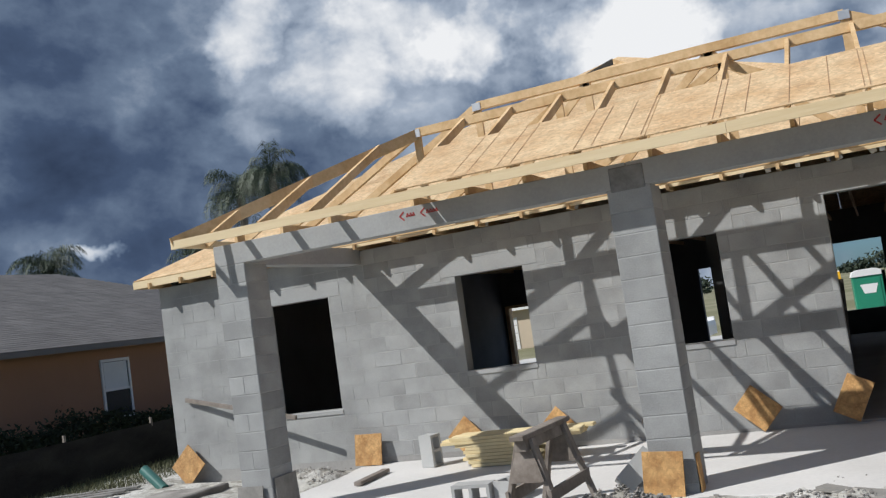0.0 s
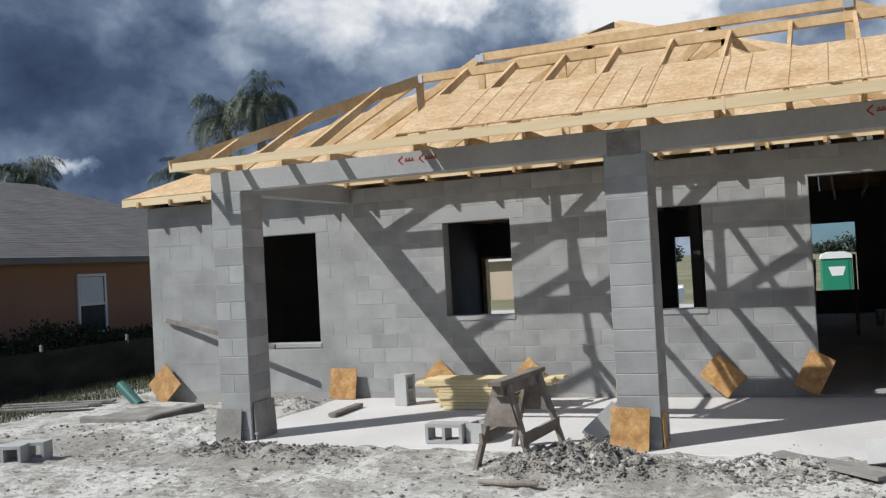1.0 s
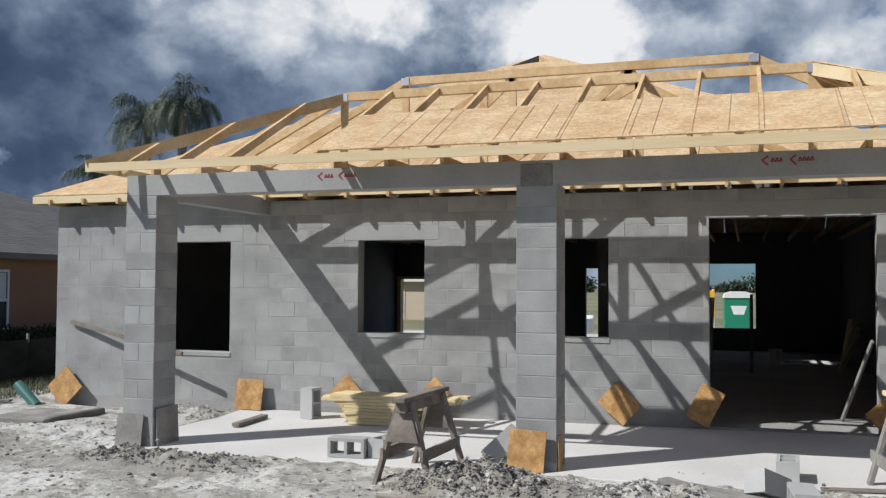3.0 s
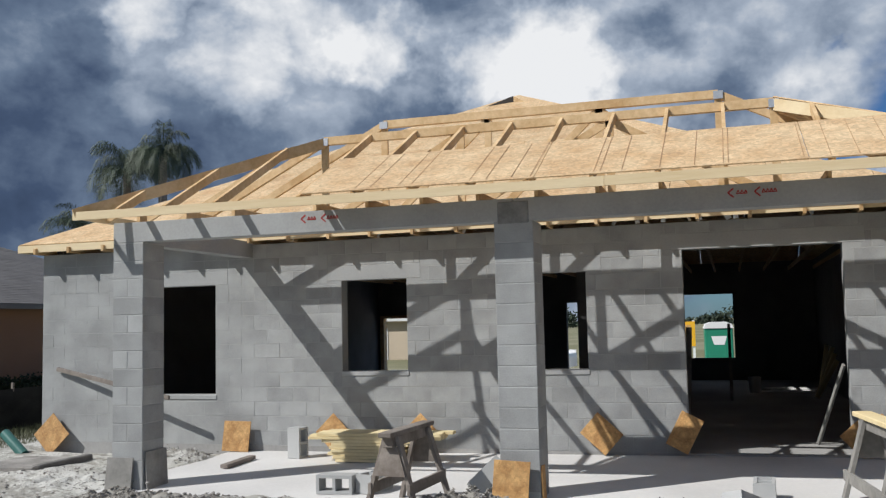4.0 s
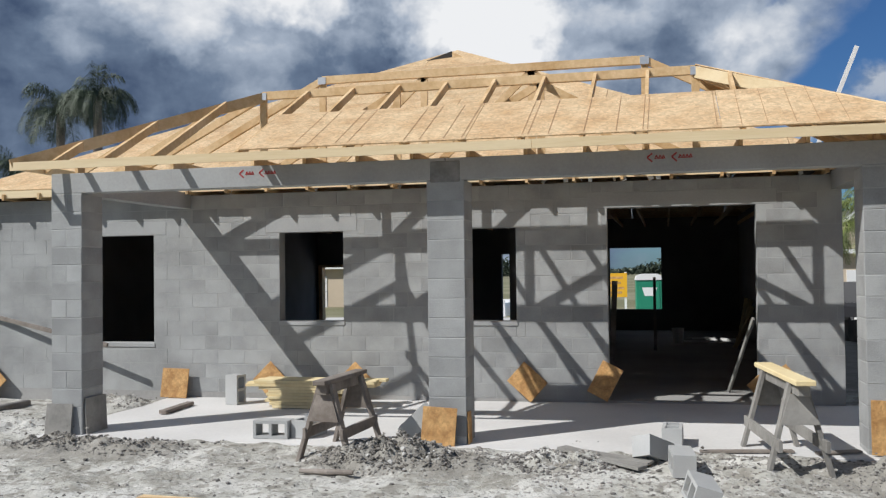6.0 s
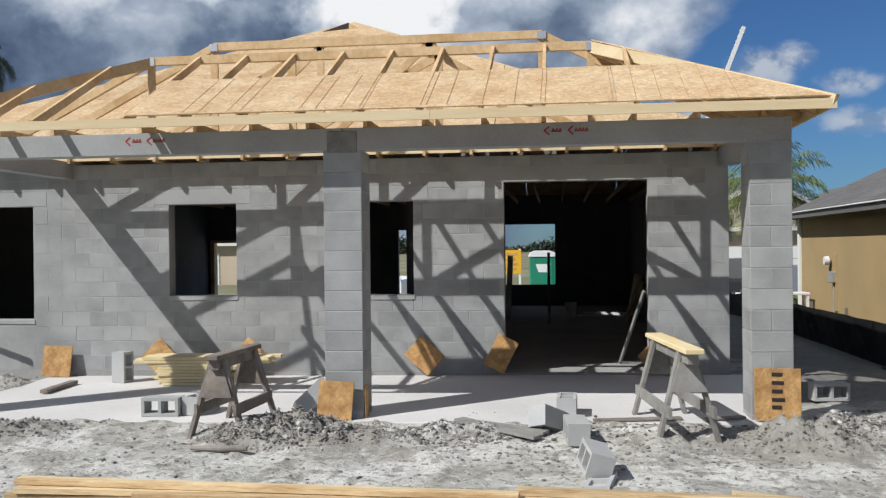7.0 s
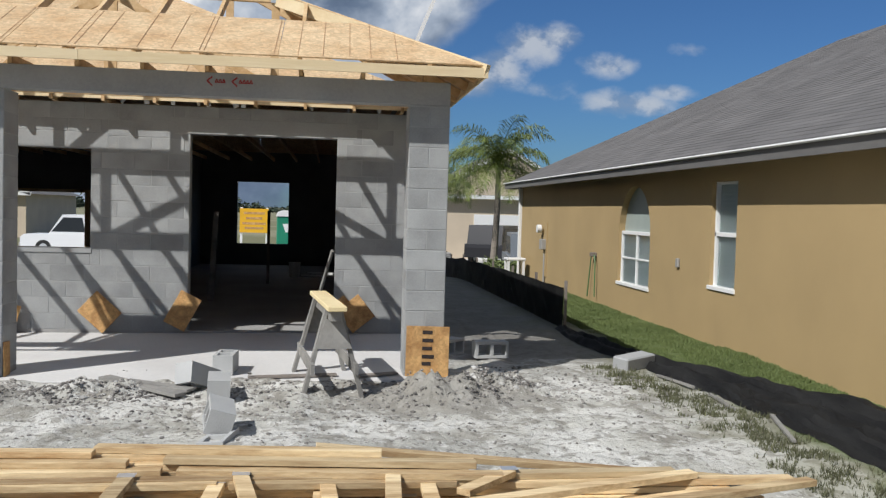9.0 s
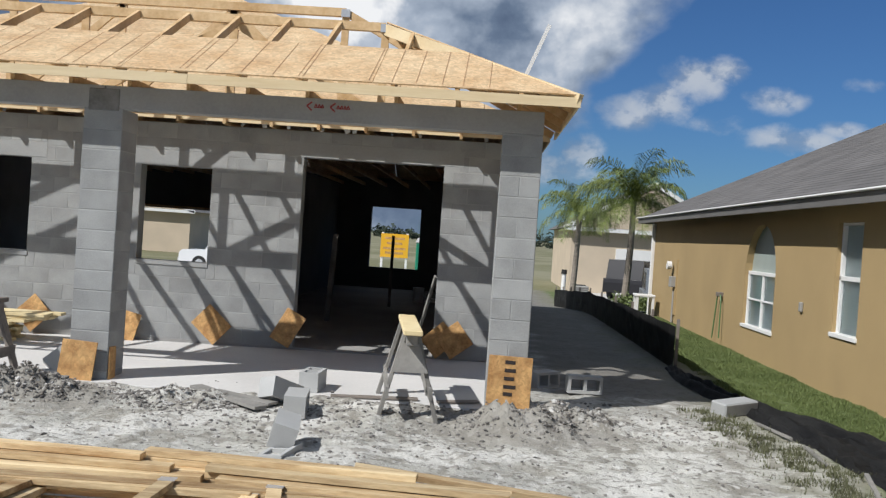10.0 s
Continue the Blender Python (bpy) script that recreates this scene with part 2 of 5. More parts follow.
M_FASCIA = material("fascia_pine", (0.80, 0.66, 0.43), 0.65, 0.35, 12, 1.2, 0.2, alt=(0.62, 0.46, 0.25), stretch=(0.25, 3, 3), per_object=0.05)
M_OLDWOOD = material("weathered_wood", (0.30, 0.265, 0.235), 0.85, 0.5, 20, 3, 0.4, alt=(0.15, 0.125, 0.105), per_object=0.12)
M_GREYWOOD = material("grey_board", (0.30, 0.29, 0.27), 0.85, 0.5, 20, 3, 0.4, per_object=0.1)
M_STEEL = material("galvanised_plate", (0.72, 0.74, 0.77), 0.4, 0.2, 60, 5, 0.1, metal=0.7)
M_CLOD = material("grey_clods", (0.30, 0.285, 0.265), 0.95, 0.5, 30, 3, 0.6, alt=(0.15, 0.14, 0.13), per_island=0.45)
M_STUCCO_TAN = material("tan_stucco", (0.425, 0.305, 0.15), 0.9, 0.15, 120, 0.8, 0.3)
M_STUCCO_BROWN = material("brown_stucco", (0.36, 0.20, 0.12), 0.9, 0.15, 120, 0.8, 0.3)
M_STUCCO_PALE = material("pale_stucco", (0.60, 0.50, 0.38), 0.9, 0.15, 120, 0.8, 0.3)
M_SHINGLE = material("roof_shingle", (0.155, 0.148, 0.145), 0.92, 0.4, 40, 1.2, 0.6, alt=(0.10, 0.095, 0.094), per_island=0.09)
M_WHITE = material("white_paint", (0.80, 0.80, 0.79), 0.5, 0.08, 20, 1, 0.05)
M_BLACKFAB = material("silt_fabric", (0.009, 0.009, 0.010), 0.7, 0.4, 50, 3, 0.2, alt=(0.048, 0.047, 0.045), stretch=(3, 0.4, 1))
M_GREEN = material("green_plastic", (0.015, 0.23, 0.135), 0.45, 0.2, 20, 1, 0.05)
M_TEAL = material("teal_pipe", (0.05, 0.17, 0.15), 0.5, 0.2, 30, 3, 0.1)
M_SIGN = material("yellow_sign", (0.80, 0.43, 0.02), 0.5, 0.1, 20, 1, 0.05)
M_RED = material("red_paint", (0.38, 0.03, 0.03), 0.8, 0.3, 60, 4, 0.0)
M_INK = material("black_ink", (0.03, 0.022, 0.02), 0.8, 0.4, 60, 4, 0.0)
M_TYRE = material("tyre_rubber", (0.02, 0.02, 0.02), 0.8, 0.2, 40, 4, 0.2)
M_CARWHITE = material("white_car_paint", (0.78, 0.79, 0.80), 0.3, 0.05, 10, 1, 0.0)
M_CARGREY = material("grey_car_paint", (0.17, 0.19, 0.22), 0.3, 0.05, 10, 1, 0.0)
M_CARBLACK = material("black_car_paint", (0.02, 0.02, 0.024), 0.3, 0.05, 10, 1, 0.0)
M_DARKGLASS = material("dark_glass", (0.03, 0.035, 0.04), 0.25, 0.1, 5, 1, 0.0, spec=0.2)
M_BLIND = material("window_blind", (0.72, 0.75, 0.76), 0.6, 0.1, 5, 2, 0.0)
M_DRIVE = material("driveway_concrete", (0.55, 0.54, 0.52), 0.85, 0.2, 20, 0.5, 0.1)
M_TRUNK = material("palm_trunk", (0.30, 0.26, 0.22), 0.9, 0.4, 20, 4, 0.5, stretch=(1, 1, 4))
M_FROND = material("palm_frond", (0.20, 0.24, 0.05), 0.55, 0.4, 15, 2, 0.0, alt=(0.05, 0.085, 0.02), per_island=0.3)
M_FROND_DARK = material("dark_palm_frond", (0.07, 0.095, 0.055), 0.6, 0.4, 15, 2, 0.0, alt=(0.035, 0.055, 0.03), per_island=0.3)
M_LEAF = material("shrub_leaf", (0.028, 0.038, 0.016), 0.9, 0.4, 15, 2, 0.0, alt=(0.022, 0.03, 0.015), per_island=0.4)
M_TREE = material("far_tree_leaf", (0.032, 0.048, 0.026), 0.8, 0.4, 1, 0.2, 0.0, per_island=0.3)
M_GRASS = material("grass_blade", (0.145, 0.185, 0.060), 0.7, 0.4, 8, 0.8, 0.0, alt=(0.085, 0.12, 0.035), per_island=0.22)
M_DRYGRASS = material("dry_grass_blade", (0.125, 0.13, 0.068), 0.8, 0.4, 8, 0.8, 0.0, per_island=0.35)
M_METER = material("meter_grey", (0.35, 0.34, 0.32), 0.5, 0.2, 20, 2, 0.05)
M_HOSE = material("green_hose", (0.10, 0.20, 0.08), 0.5, 0.2, 20, 2, 0.0)
M_STAIN = material("stained_concrete", (0.26, 0.262, 0.262), 0.9, 0.6, 30, 5, 0.4, alt=(0.15, 0.15, 0.15))
# house floor concrete, coloured darker than the porch to carry the indoor shade
M_FLOOR = material("shaded_slab", (0.36, 0.355, 0.345), 0.85, 0.35, 25, 0.7, 0.15)
M_MORTARLUMP = material("mortar_lumps", (0.58, 0.57, 0.545), 0.95, 0.4, 30, 3, 0.5, per_island=0.25)
M_FASCIA_DARK = material("grey_fascia", (0.15, 0.145, 0.14), 0.6, 0.2, 20, 2, 0.05)
# same block as the front wall, its colour darkened for the rooms' deep shade
M_SHADEDBLOCK = material("shaded_block", (0.17, 0.17, 0.172), 0.95, 0.3, 60, 1.5, 0.3)


# near-black colour of the left board at the roof peak
M_DARKBOARD = material("dark_board", (0.075, 0.07, 0.065), 0.9, 0.3, 40, 3, 0.3)
M_SOIL = material("dug_soil", (0.30, 0.28, 0.25), 0.95, 0.45, 45, 3.0, 0.6, per_island=0.45)


def ground_material():
    m = material("sandy_ground", (0.52, 0.51, 0.465), 0.97, 0.4, 9, 0.55, 0.8, dist=0.05)
    t = m.node_tree
    N, L = t.nodes, t.links
    bs = N["Principled BSDF"]
    tc = N.new("ShaderNodeTexCoord")
    sep = N.new("ShaderNodeSeparateXYZ")
    L.new(tc.outputs["Object"], sep.inputs[0])

    def noise_of(scale, detail=6):
        n = N.new("ShaderNodeTexNoise")
        n.inputs["Scale"].default_value = scale
        n.inputs["Detail"].default_value = detail
        L.new(tc.outputs["Object"], n.inputs["Vector"])
        return n.outputs[0]

    def rng(v, a, b, c=0.0, d=1.0):
        n = N.new("ShaderNodeMapRange")
        n.interpolation_type = "SMOOTHSTEP"
        L.new(v, n.inputs[0])
        for i, q in enumerate((a, b, c, d)):
            n.inputs[i + 1].default_value = q
        return n.outputs[0]

    def mixc(f, a, b):
        n = N.new("ShaderNodeMix")
        n.data_type = "RGBA"
        L.new(f, n.inputs[0])
        for i, q in ((6, a), (7, b)):
            if isinstance(q, tuple):
                n.inputs[i].default_value = (*q, 1)
            else:
                L.new(q, n.inputs[i])
        return n.outputs[2]

    def mth(op, a, b):
        n = N.new("ShaderNodeMath")
        n.operation = op
        for i, q in enumerate((a, b)):
            if isinstance(q, (int, float)):
                n.inputs[i].default_value = q
            else:
                L.new(q, n.inputs[i])
        return n.outputs[0]

    sand = bs.inputs["Base Color"].links[0].from_socket
    sand = mixc(rng(noise_of(3.5, 9), 0.47, 0.60), sand, (0.335, 0.322, 0.285))
    sand = mixc(rng(noise_of(1.3, 8), 0.47, 0.57, 0, 0.85), sand, (0.61, 0.60, 0.565))
    sand = mixc(rng(noise_of(7.0, 12), 0.54, 0.61, 0, 0.65), sand, (0.23, 0.215, 0.185))
    sand = mixc(rng(noise_of(11.0, 12), 0.56, 0.63, 0, 0.75), sand, (0.63, 0.62, 0.59))
    sand = mixc(rng(noise_of(22, 6), 0.57, 0.66, 0, 0.7), sand, (0.15, 0.135, 0.115))
    # lawn beside the tan house, rough field behind, weeds along the fence
    edge = noise_of(1.6, 5)
    jit = mth("MULTIPLY", mth("SUBTRACT", edge, 0.5), 1.2)
    lawn = rng(mth("ADD", sep.outputs[0], jit), 6.15, 6.55)
    weed = rng(mth("ADD", sep.outputs[0], mth("MULTIPLY", jit, 2.0)), 5.2, 6.4, 0, 0.55)
    left = rng(mth("ADD", mth("MULTIPLY", sep.outputs[0], -1.0), jit), 10.0, 11.2)
    back = rng(mth("ADD", sep.outputs[1], jit), 45.0, 47.0)
    # ground painted darker right of the house, for the shadow lying there
    side_shade = mth("MULTIPLY", rng(mth("ADD", sep.outputs[0], jit), 3.6, 4.2), rng(mth("ADD", sep.outputs[1], jit), 8.6, 9.4))
    sand = mixc(mth("MULTIPLY", side_shade, 0.85), sand, (0.15, 0.14, 0.125))
    # dug earth round the spoil heaps and along the slab's edge
    fine = noise_of(14, 8)
    for px, py, rx, ry in ((-1.15, 6.8, 1.15, 0.75), (-4.7, 6.7, 1.5, 0.7), (3.5, 6.8, 1.2, 0.7), (-7.2, 6.9, 1.4, 0.9)):
        da = mth("DIVIDE", mth("SUBTRACT", sep.outputs[0], px), rx)
        db = mth("DIVIDE", mth("SUBTRACT", sep.outputs[1], py), ry)
        rr = mth("ADD", mth("MULTIPLY", da, da), mth("MULTIPLY", db, db))
        rr = mth("ADD", mth("ADD", rr, mth("MULTIPLY", jit, 0.9)), mth("MULTIPLY", mth("SUBTRACT", fine, 0.5), 2.4))
        sand = mixc(rng(rr, 0.35, 0.95, 0.75, 0.0), sand, (0.26, 0.245, 0.215))
    c = mixc(weed, sand, (0.17, 0.17, 0.09))
    c = mixc(lawn, c, (0.105, 0.14, 0.045))
    c = mixc(left, c, (0.11, 0.13, 0.05))
    field = mixc(rng(noise_of(0.08, 4), 0.4, 0.6), (0.17, 0.165, 0.085), (0.25, 0.235, 0.15))
    c = mixc(back, c, field)
    L.new(c, bs.inputs["Base Color"])
    return m


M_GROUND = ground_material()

# ---- builders ----


def mesh_from(bm, name):
    me = bpy.data.meshes.new(name)
    bm.normal_update()
    bm.to_mesh(me)
    bm.free()
    return me


def thing(name, label="", category="", group="", kind="", at=None):
    ob = new(name)
    ob.empty_display_size = 0.1
    if at is not None:
        ob.matrix_world = at if isinstance(at, Matrix) else Matrix.Translation(at)
    return tagged(ob, label, category, group, kind)


def part(name, bm, mat, parent=None, label=""):
    me = bm if isinstance(bm, bpy.types.Mesh) else mesh_from(bm, name)
    if mat is not None and not me.materials:
        me.materials.append(mat)
    ob = new(name, me)
    if parent is not None:
        ob.parent = parent
    if label:
        ob["label"] = label
    return ob


def single(name, bm, mat, label, category, group="", kind="", at=None):
    """A thing of one mesh."""
    ob = part(name, bm, mat)
    if at is not None:
        ob.matrix_world = at
    return tagged(ob, label, category, group, kind)


def box(bm, lo, hi, m=None, bevel=0.0):
    lo, hi = Vector(lo), Vector(hi)
    r = bmesh.ops.create_cube(bm, size=1.0)
    vs = r["verts"]
    mm = Matrix.Translation((lo + hi) / 2) @ Matrix.Diagonal((*(hi - lo), 1))
    bmesh.ops.transform(bm, matrix=(m @ mm) if m is not None else mm, verts=vs)
    if bevel:
        es = list({e for v in vs for e in v.link_edges})
        bmesh.ops.bevel(bm, geom=es, offset=bevel, segments=1, affect="EDGES", profile=0.7)
    return bm


def bx(lo, hi, m=None, bevel=0.0):
    return box(bmesh.new(), lo, hi, m, bevel)


def stick(bm, p, q, w, h, up=(0, 0, 1), bevel=0.0):
    """A board from p to q, w wide across and h high along up."""
    p, q = Vector(p), Vector(q)
    d = q - p
    zax = d.normalized()
    u = Vector(up)
    yax = (u - zax * u.dot(zax))
    if yax.length < 1e-4:
        yax = Vector((0, 1, 0)) - zax * zax.y
    yax.normalize()
    xax = yax.cross(zax)
    m = Matrix((xax, yax, zax)).transposed().to_4x4()
    m.translation = (p + q) / 2
    return box(bm, (-w / 2, -h / 2, -d.length / 2), (w / 2, h / 2, d.length / 2), m, bevel)


def st(p, q, w, h, up=(0, 0, 1), bevel=0.0):
    return stick(bmesh.new(), p, q, w, h, up, bevel)


def cyl(bm, p, q, r1, r2=None, n=12):
    p, q = Vector(p), Vector(q)
    d = q - p
    m = Matrix.Translation((p + q) / 2) @ d.to_track_quat("Z", "Y").to_matrix().to_4x4()
    bmesh.ops.create_cone(bm, cap_ends=True, segments=n, radius1=r1, radius2=r1 if r2 is None else r2, depth=d.length, matrix=m)
    return bm


def prism(bm, pts, offset):
    """A convex polygon given a thickness along offset."""
    off = Vector(offset)
    a = [bm.verts.new(Vector(p)) for p in pts]
    b = [bm.verts.new(Vector(p) + off) for p in pts]
    bm.faces.new(a)
    bm.faces.new(b[::-1])
    for i in range(len(a)):
        j = (i + 1) % len(a)
        bm.faces.new((a[j], a[i], b[i], b[j]))
    bmesh.ops.recalc_face_normals(bm, faces=bm.faces[:])
    return bm


def clip(poly, a, b, c):
    """Keep the part of a 2D polygon where a*x + b*y <= c."""
    out = []
    for i in range(len(poly)):
        p, q = poly[i - 1], poly[i]
        dp, dq = a * p[0] + b * p[1] - c, a * q[0] + b * q[1] - c
        if (dp < 0) != (dq < 0) and abs(dp - dq) > 1e-9:
            k = dp / (dp - dq)
            out.append((p[0] + k * (q[0] - p[0]), p[1] + k * (q[1] - p[1])))
        if dq <= 0:
            out.append(q)
    return out


def area2(poly):
    return abs(sum(poly[i - 1][0] * poly[i][1] - poly[i][0] * poly[i - 1][1] for i in range(len(poly)))) / 2


# ---- ground ----
def slab_z(x, y):
    """The porch slab drains away from the house."""
    return 0.0085 * (x - 3.6) - 0.013 * (10.5 - y)


def ground_height(x, y):
    z = -0.11
    if y < 4.75:
        f = min(1.0, (4.75 - y) / 0.8)
        z -= 0.15 * f * f * (3 - 2 * f)
    if y > 22:
        z -= 0.8 * min(1.0, (y - 22) / 14)
    near = max(0.0, 1 - max(0, abs(y - 5) - 5) / 8) * max(0.0, 1 - max(0, abs(x) - 8) / 8)
    if near > 0:
        z += near * (0.05 * noise.noise((x * 0.6, y * 0.6, 3)) + 0.035 * noise.noise((x * 2.1, y * 2.1, 9)) + 0.022 * noise.noise((x * 6, y * 6, 1)) + 0.014 * noise.noise((x * 13, y * 13, 5)))
    # dirt banked against the slab edge
    if -5.8 < x < 4.0 and 6.4 < y < 7.5:
        z += (slab_z(x, 7.44) + 0.105) * (y - 6.4) / 1.04 * (0.8 + 0.5 * noise.noise((x * 2.2, y * 3, 8)))
    # spoil heaps by the pillars
    for cx, cy, r, h in SPOIL:
        d = math.hypot((x - cx), (y - cy) * 1.5) / r
        if d < 1:
            z += h * (1 - d * d) ** 2 * (1 + 0.9 * noise.noise((x * 5, y * 5, 4)) + 0.7 * noise.noise((x * 11, y * 11, 7)) + 0.4 * noise.noise((x * 25, y * 25, 2)))
    if -5.6 < x < 3.7 and 7.47 < y < 24:
        z = min(z, slab_z(x, y) - 0.06)
    if -9 < x < 3.6 and y > 10.5 and y < 24.3:
        z = -0.2
    return z


SPOIL = [(-1.15, 6.8, 1.0, 0.18), (-0.35, 6.8, 0.6, 0.03), (0.4, 7.0, 0.6, 0.09), (3.5, 6.8, 0.8, 0.15), (4.1, 7.3, 0.7, 0.12), (-4.9, 6.9, 0.9, 0.11), (-4.0, 6.9, 0.9, 0.08), (-6.6, 8.0, 1.3, 0.08), (-5.95, 9.6, 0.8, 0.13), (2.3, 6.9, 0.9, 0.05)]


def axis(marks):
    out = []
    for a, b, step in marks:
        n = max(1, round((b - a) / step))
        out += [a + (b - a) * i / n for i in range(n)]
    return out + [marks[-1][1]]


def build_ground():
    xs = axis([(-3000, -200, 700), (-200, -40, 40), (-40, -12, 4), (-12, -8, 0.4), (-8, 5.0, 0.05), (5.0, 6.5, 0.1), (6.5, 12, 0.5), (12, 40, 4), (40, 200, 40), (200, 3000, 700)])
    ys = axis([(-3000, -200, 700), (-200, -20, 45), (-20, 2, 2), (2, 4.6, 0.2), (4.6, 7.5, 0.045), (7.5, 8.2, 0.1), (8.2, 10.8, 0.3), (10.8, 24.4, 1.6), (24.4, 48, 3), (48, 200, 30), (200, 3000, 700)])
    verts = [(x, y, ground_height(x, y)) for y in ys for x in xs]
    nx = len(xs)
    faces = [(j * nx + i, j * nx + i + 1, (j + 1) * nx + i + 1, (j + 1) * nx + i) for j in range(len(ys) - 1) for i in range(nx - 1)]
    me = bpy.data.meshes.new("ground")
    me.from_pydata(verts, [], faces)
    me.polygons.foreach_set("use_smooth", [True] * len(faces))
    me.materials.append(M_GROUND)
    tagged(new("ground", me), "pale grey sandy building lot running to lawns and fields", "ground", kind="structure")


build_ground()

# ---- house under construction: main numbers ----
WY, WT = 10.5, 0.2           # face and thickness of the front wall
XL, XR = -8.93, 3.53         # house corners
BY = 24.2                    # rear wall
CH, CL = 0.203, 0.406        # block course and length
WTOP = 14 * CH
FRONT_OPEN = [(-6.99, -5.90, 0.69, 2.28), (-3.915, -2.957, 1.015, 2.275), (-1.475, -0.526, 1.015, 2.275), (0.675, 2.522, 0.0, 2.50)]
REAR_OPEN = [(-8.67, -3.97, 0.0, 1.92), (-3.13, -2.0, 0.0, 2.15), (-0.09, 1.30, 0.58, 2.27)]


def wall_core(x0, x1, y0, y1, z1, openings, along_x=True):
    bm = bmesh.new()
    xs = sorted({x0, x1, *[o[0] for o in openings], *[o[1] for o in openings]})
    for a, b in zip(xs, xs[1:]):
        cuts = sorted((o[2], o[3]) for o in openings if o[0] <= a + 1e-6 and o[1] >= b - 1e-6)
        z = 0.0
        for lo, hi in cuts:
            if lo > z:
                box(bm, (a, y0, z), (b, y1, lo))
            z = hi
        if z < z1:
            box(bm, (a, y0, z), (b, y1, z1))
    return bm


front = part("wall_front", wall_core(XL, XR, WY + 0.0022, WY + WT, WTOP, FRONT_OPEN), M_MORTAR)
tagged(front, "grey concrete block front wall with bare window and door openings", "wall", kind="structure")
rear = part("wall_rear", wall_core(XL + WT, XR - WT, BY, BY + WT, WTOP + 0.24, REAR_OPEN), M_SHADEDBLOCK)
tagged(rear, "concrete block rear wall with openings, coloured dark for the rooms' shade", "wall", kind="structure")
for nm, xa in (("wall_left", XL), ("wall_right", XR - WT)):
    w = part(nm, bx((xa, WY + WT, 0), (xa + WT, BY + WT, WTOP + 0.24)), M_SHADEDBLOCK)
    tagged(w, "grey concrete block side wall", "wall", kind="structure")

floor_ob = part("floor", bx((XL, WY, -0.4), (XR, BY + WT + 0.3, 0.0)), M_FLOOR)
# added wall that stops daylight from the garage opening reaching the door room
inner = part("wall_light_stop", bx((-1.2, 14.0, 0.0), (-1.05, BY, WTOP)), M_SHADEDBLOCK)
tagged(inner, "plain inner wall added to keep garage light from the door room", "wall", kind="structure")
tagged(floor_ob, "smooth grey concrete house slab", "floor", kind="structure")
slab_bm = bx((-5.62, 7.44, -0.45), (3.66, WY, -0.003), None, 0.006)
for v in slab_bm.verts:
    if v.co.z > -0.2:
        v.co.z += slab_z(v.co.x, v.co.y)
slab = part("porch_slab", slab_bm, M_SLAB)
tagged(slab, "pale smooth concrete porch slab", "slab", kind="structure")

# ---- pillars and porch beam ----
PY, PW = 7.634, 0.406
PILLARS = [(-5.49, -5.09), (-1.0, -0.6), (3.21, 3.61)]
BEAM_LO, BEAM_HI = 2.65, 2.88
_block_cache = {}


def block_mesh(w, h, d, b=0.004):
    key = (round(w, 3), round(h, 3), round(d, 3))
    if key not in _block_cache:
        me = mesh_from(bx((-w / 2, -d / 2, -h / 2), (w / 2, d / 2, h / 2), None, b), "block")
        me.materials.append(M_BLOCK)
        _block_cache[key] = me
    return _block_cache[key]


rng = random.Random(11)


def put_block(parent, x0, x1, z0, z1, y, depth=0.012):
    w, h = x1 - x0 - 0.007, z1 - z0 - 0.007
    if w < 0.03 or h < 0.03:
        return
    ob = new("block", block_mesh(w, h, depth))
    ob.parent = parent
    ob.location = ((x0 + x1) / 2, y + depth / 2 + rng.uniform(-0.001, 0.001), (z0 + z1) / 2)


def build_pillar(i, x0, x1, group):
    p = thing("pillar", "square grey concrete block porch pillar", "pillar", group)
    part("core", bx((x0 + 0.003, PY + 0.003, -0.3), (x1 - 0.003, PY + PW - 0.003, BEAM_LO)), M_MORTAR, p)
    for k in range(-1, 13):
        z0 = k * CH
        z1 = min(z0 + CH, BEAM_LO)
        for a, b in ([(x0, x1)] if (k % 2 or i == 1) else [(x0, (x0 + x1) / 2), ((x0 + x1) / 2, x1)]):
            put_block(p, a, b, z0, z1, PY)
        # side faces
        for sx, dy in ((x0, 1), (x1, -1)):
            ob = new("block", block_mesh(PW - 0.012, z1 - z0 - 0.009, 0.014))
            ob.parent = p
            ob.matrix_local = pose(sx + dy * 0.007, PY + PW / 2 + 0.004, (z0 + z1) / 2, 0, 0, 90)
    return p


for i, (a, b) in enumerate(PILLARS):
    build_pillar(i, a, b, "porch pillars")

beam = thing("porch_beam", "grey precast concrete beam along the porch front", "beam")
for a, b in ((-5.49, -0.80), (-0.79, 3.61)):
    part("lintel", bx((a, PY + 0.004, BEAM_LO + 0.002), (b, PY + 0.203, BEAM_HI), None, 0.004), M_LINTEL, beam)
part("bond_beam", bx((-0.98, PY - 0.004, BEAM_LO - 0.05), (-0.62, PY + 0.21, BEAM_HI - 0.01), None, 0.03), M_STAIN, beam, "rough dark patched concrete joint over the pillar")
for x0 in (-5.49, 3.41):
    side = thing("side_beam", "grey precast concrete beam from pillar to wall", "beam", "side beams")
    part("lintel", bx((x0, PY + 0.21, BEAM_LO + 0.002), (x0 + 0.2, WY - 0.002, BEAM_HI), None, 0.004), M_LINTEL, side)


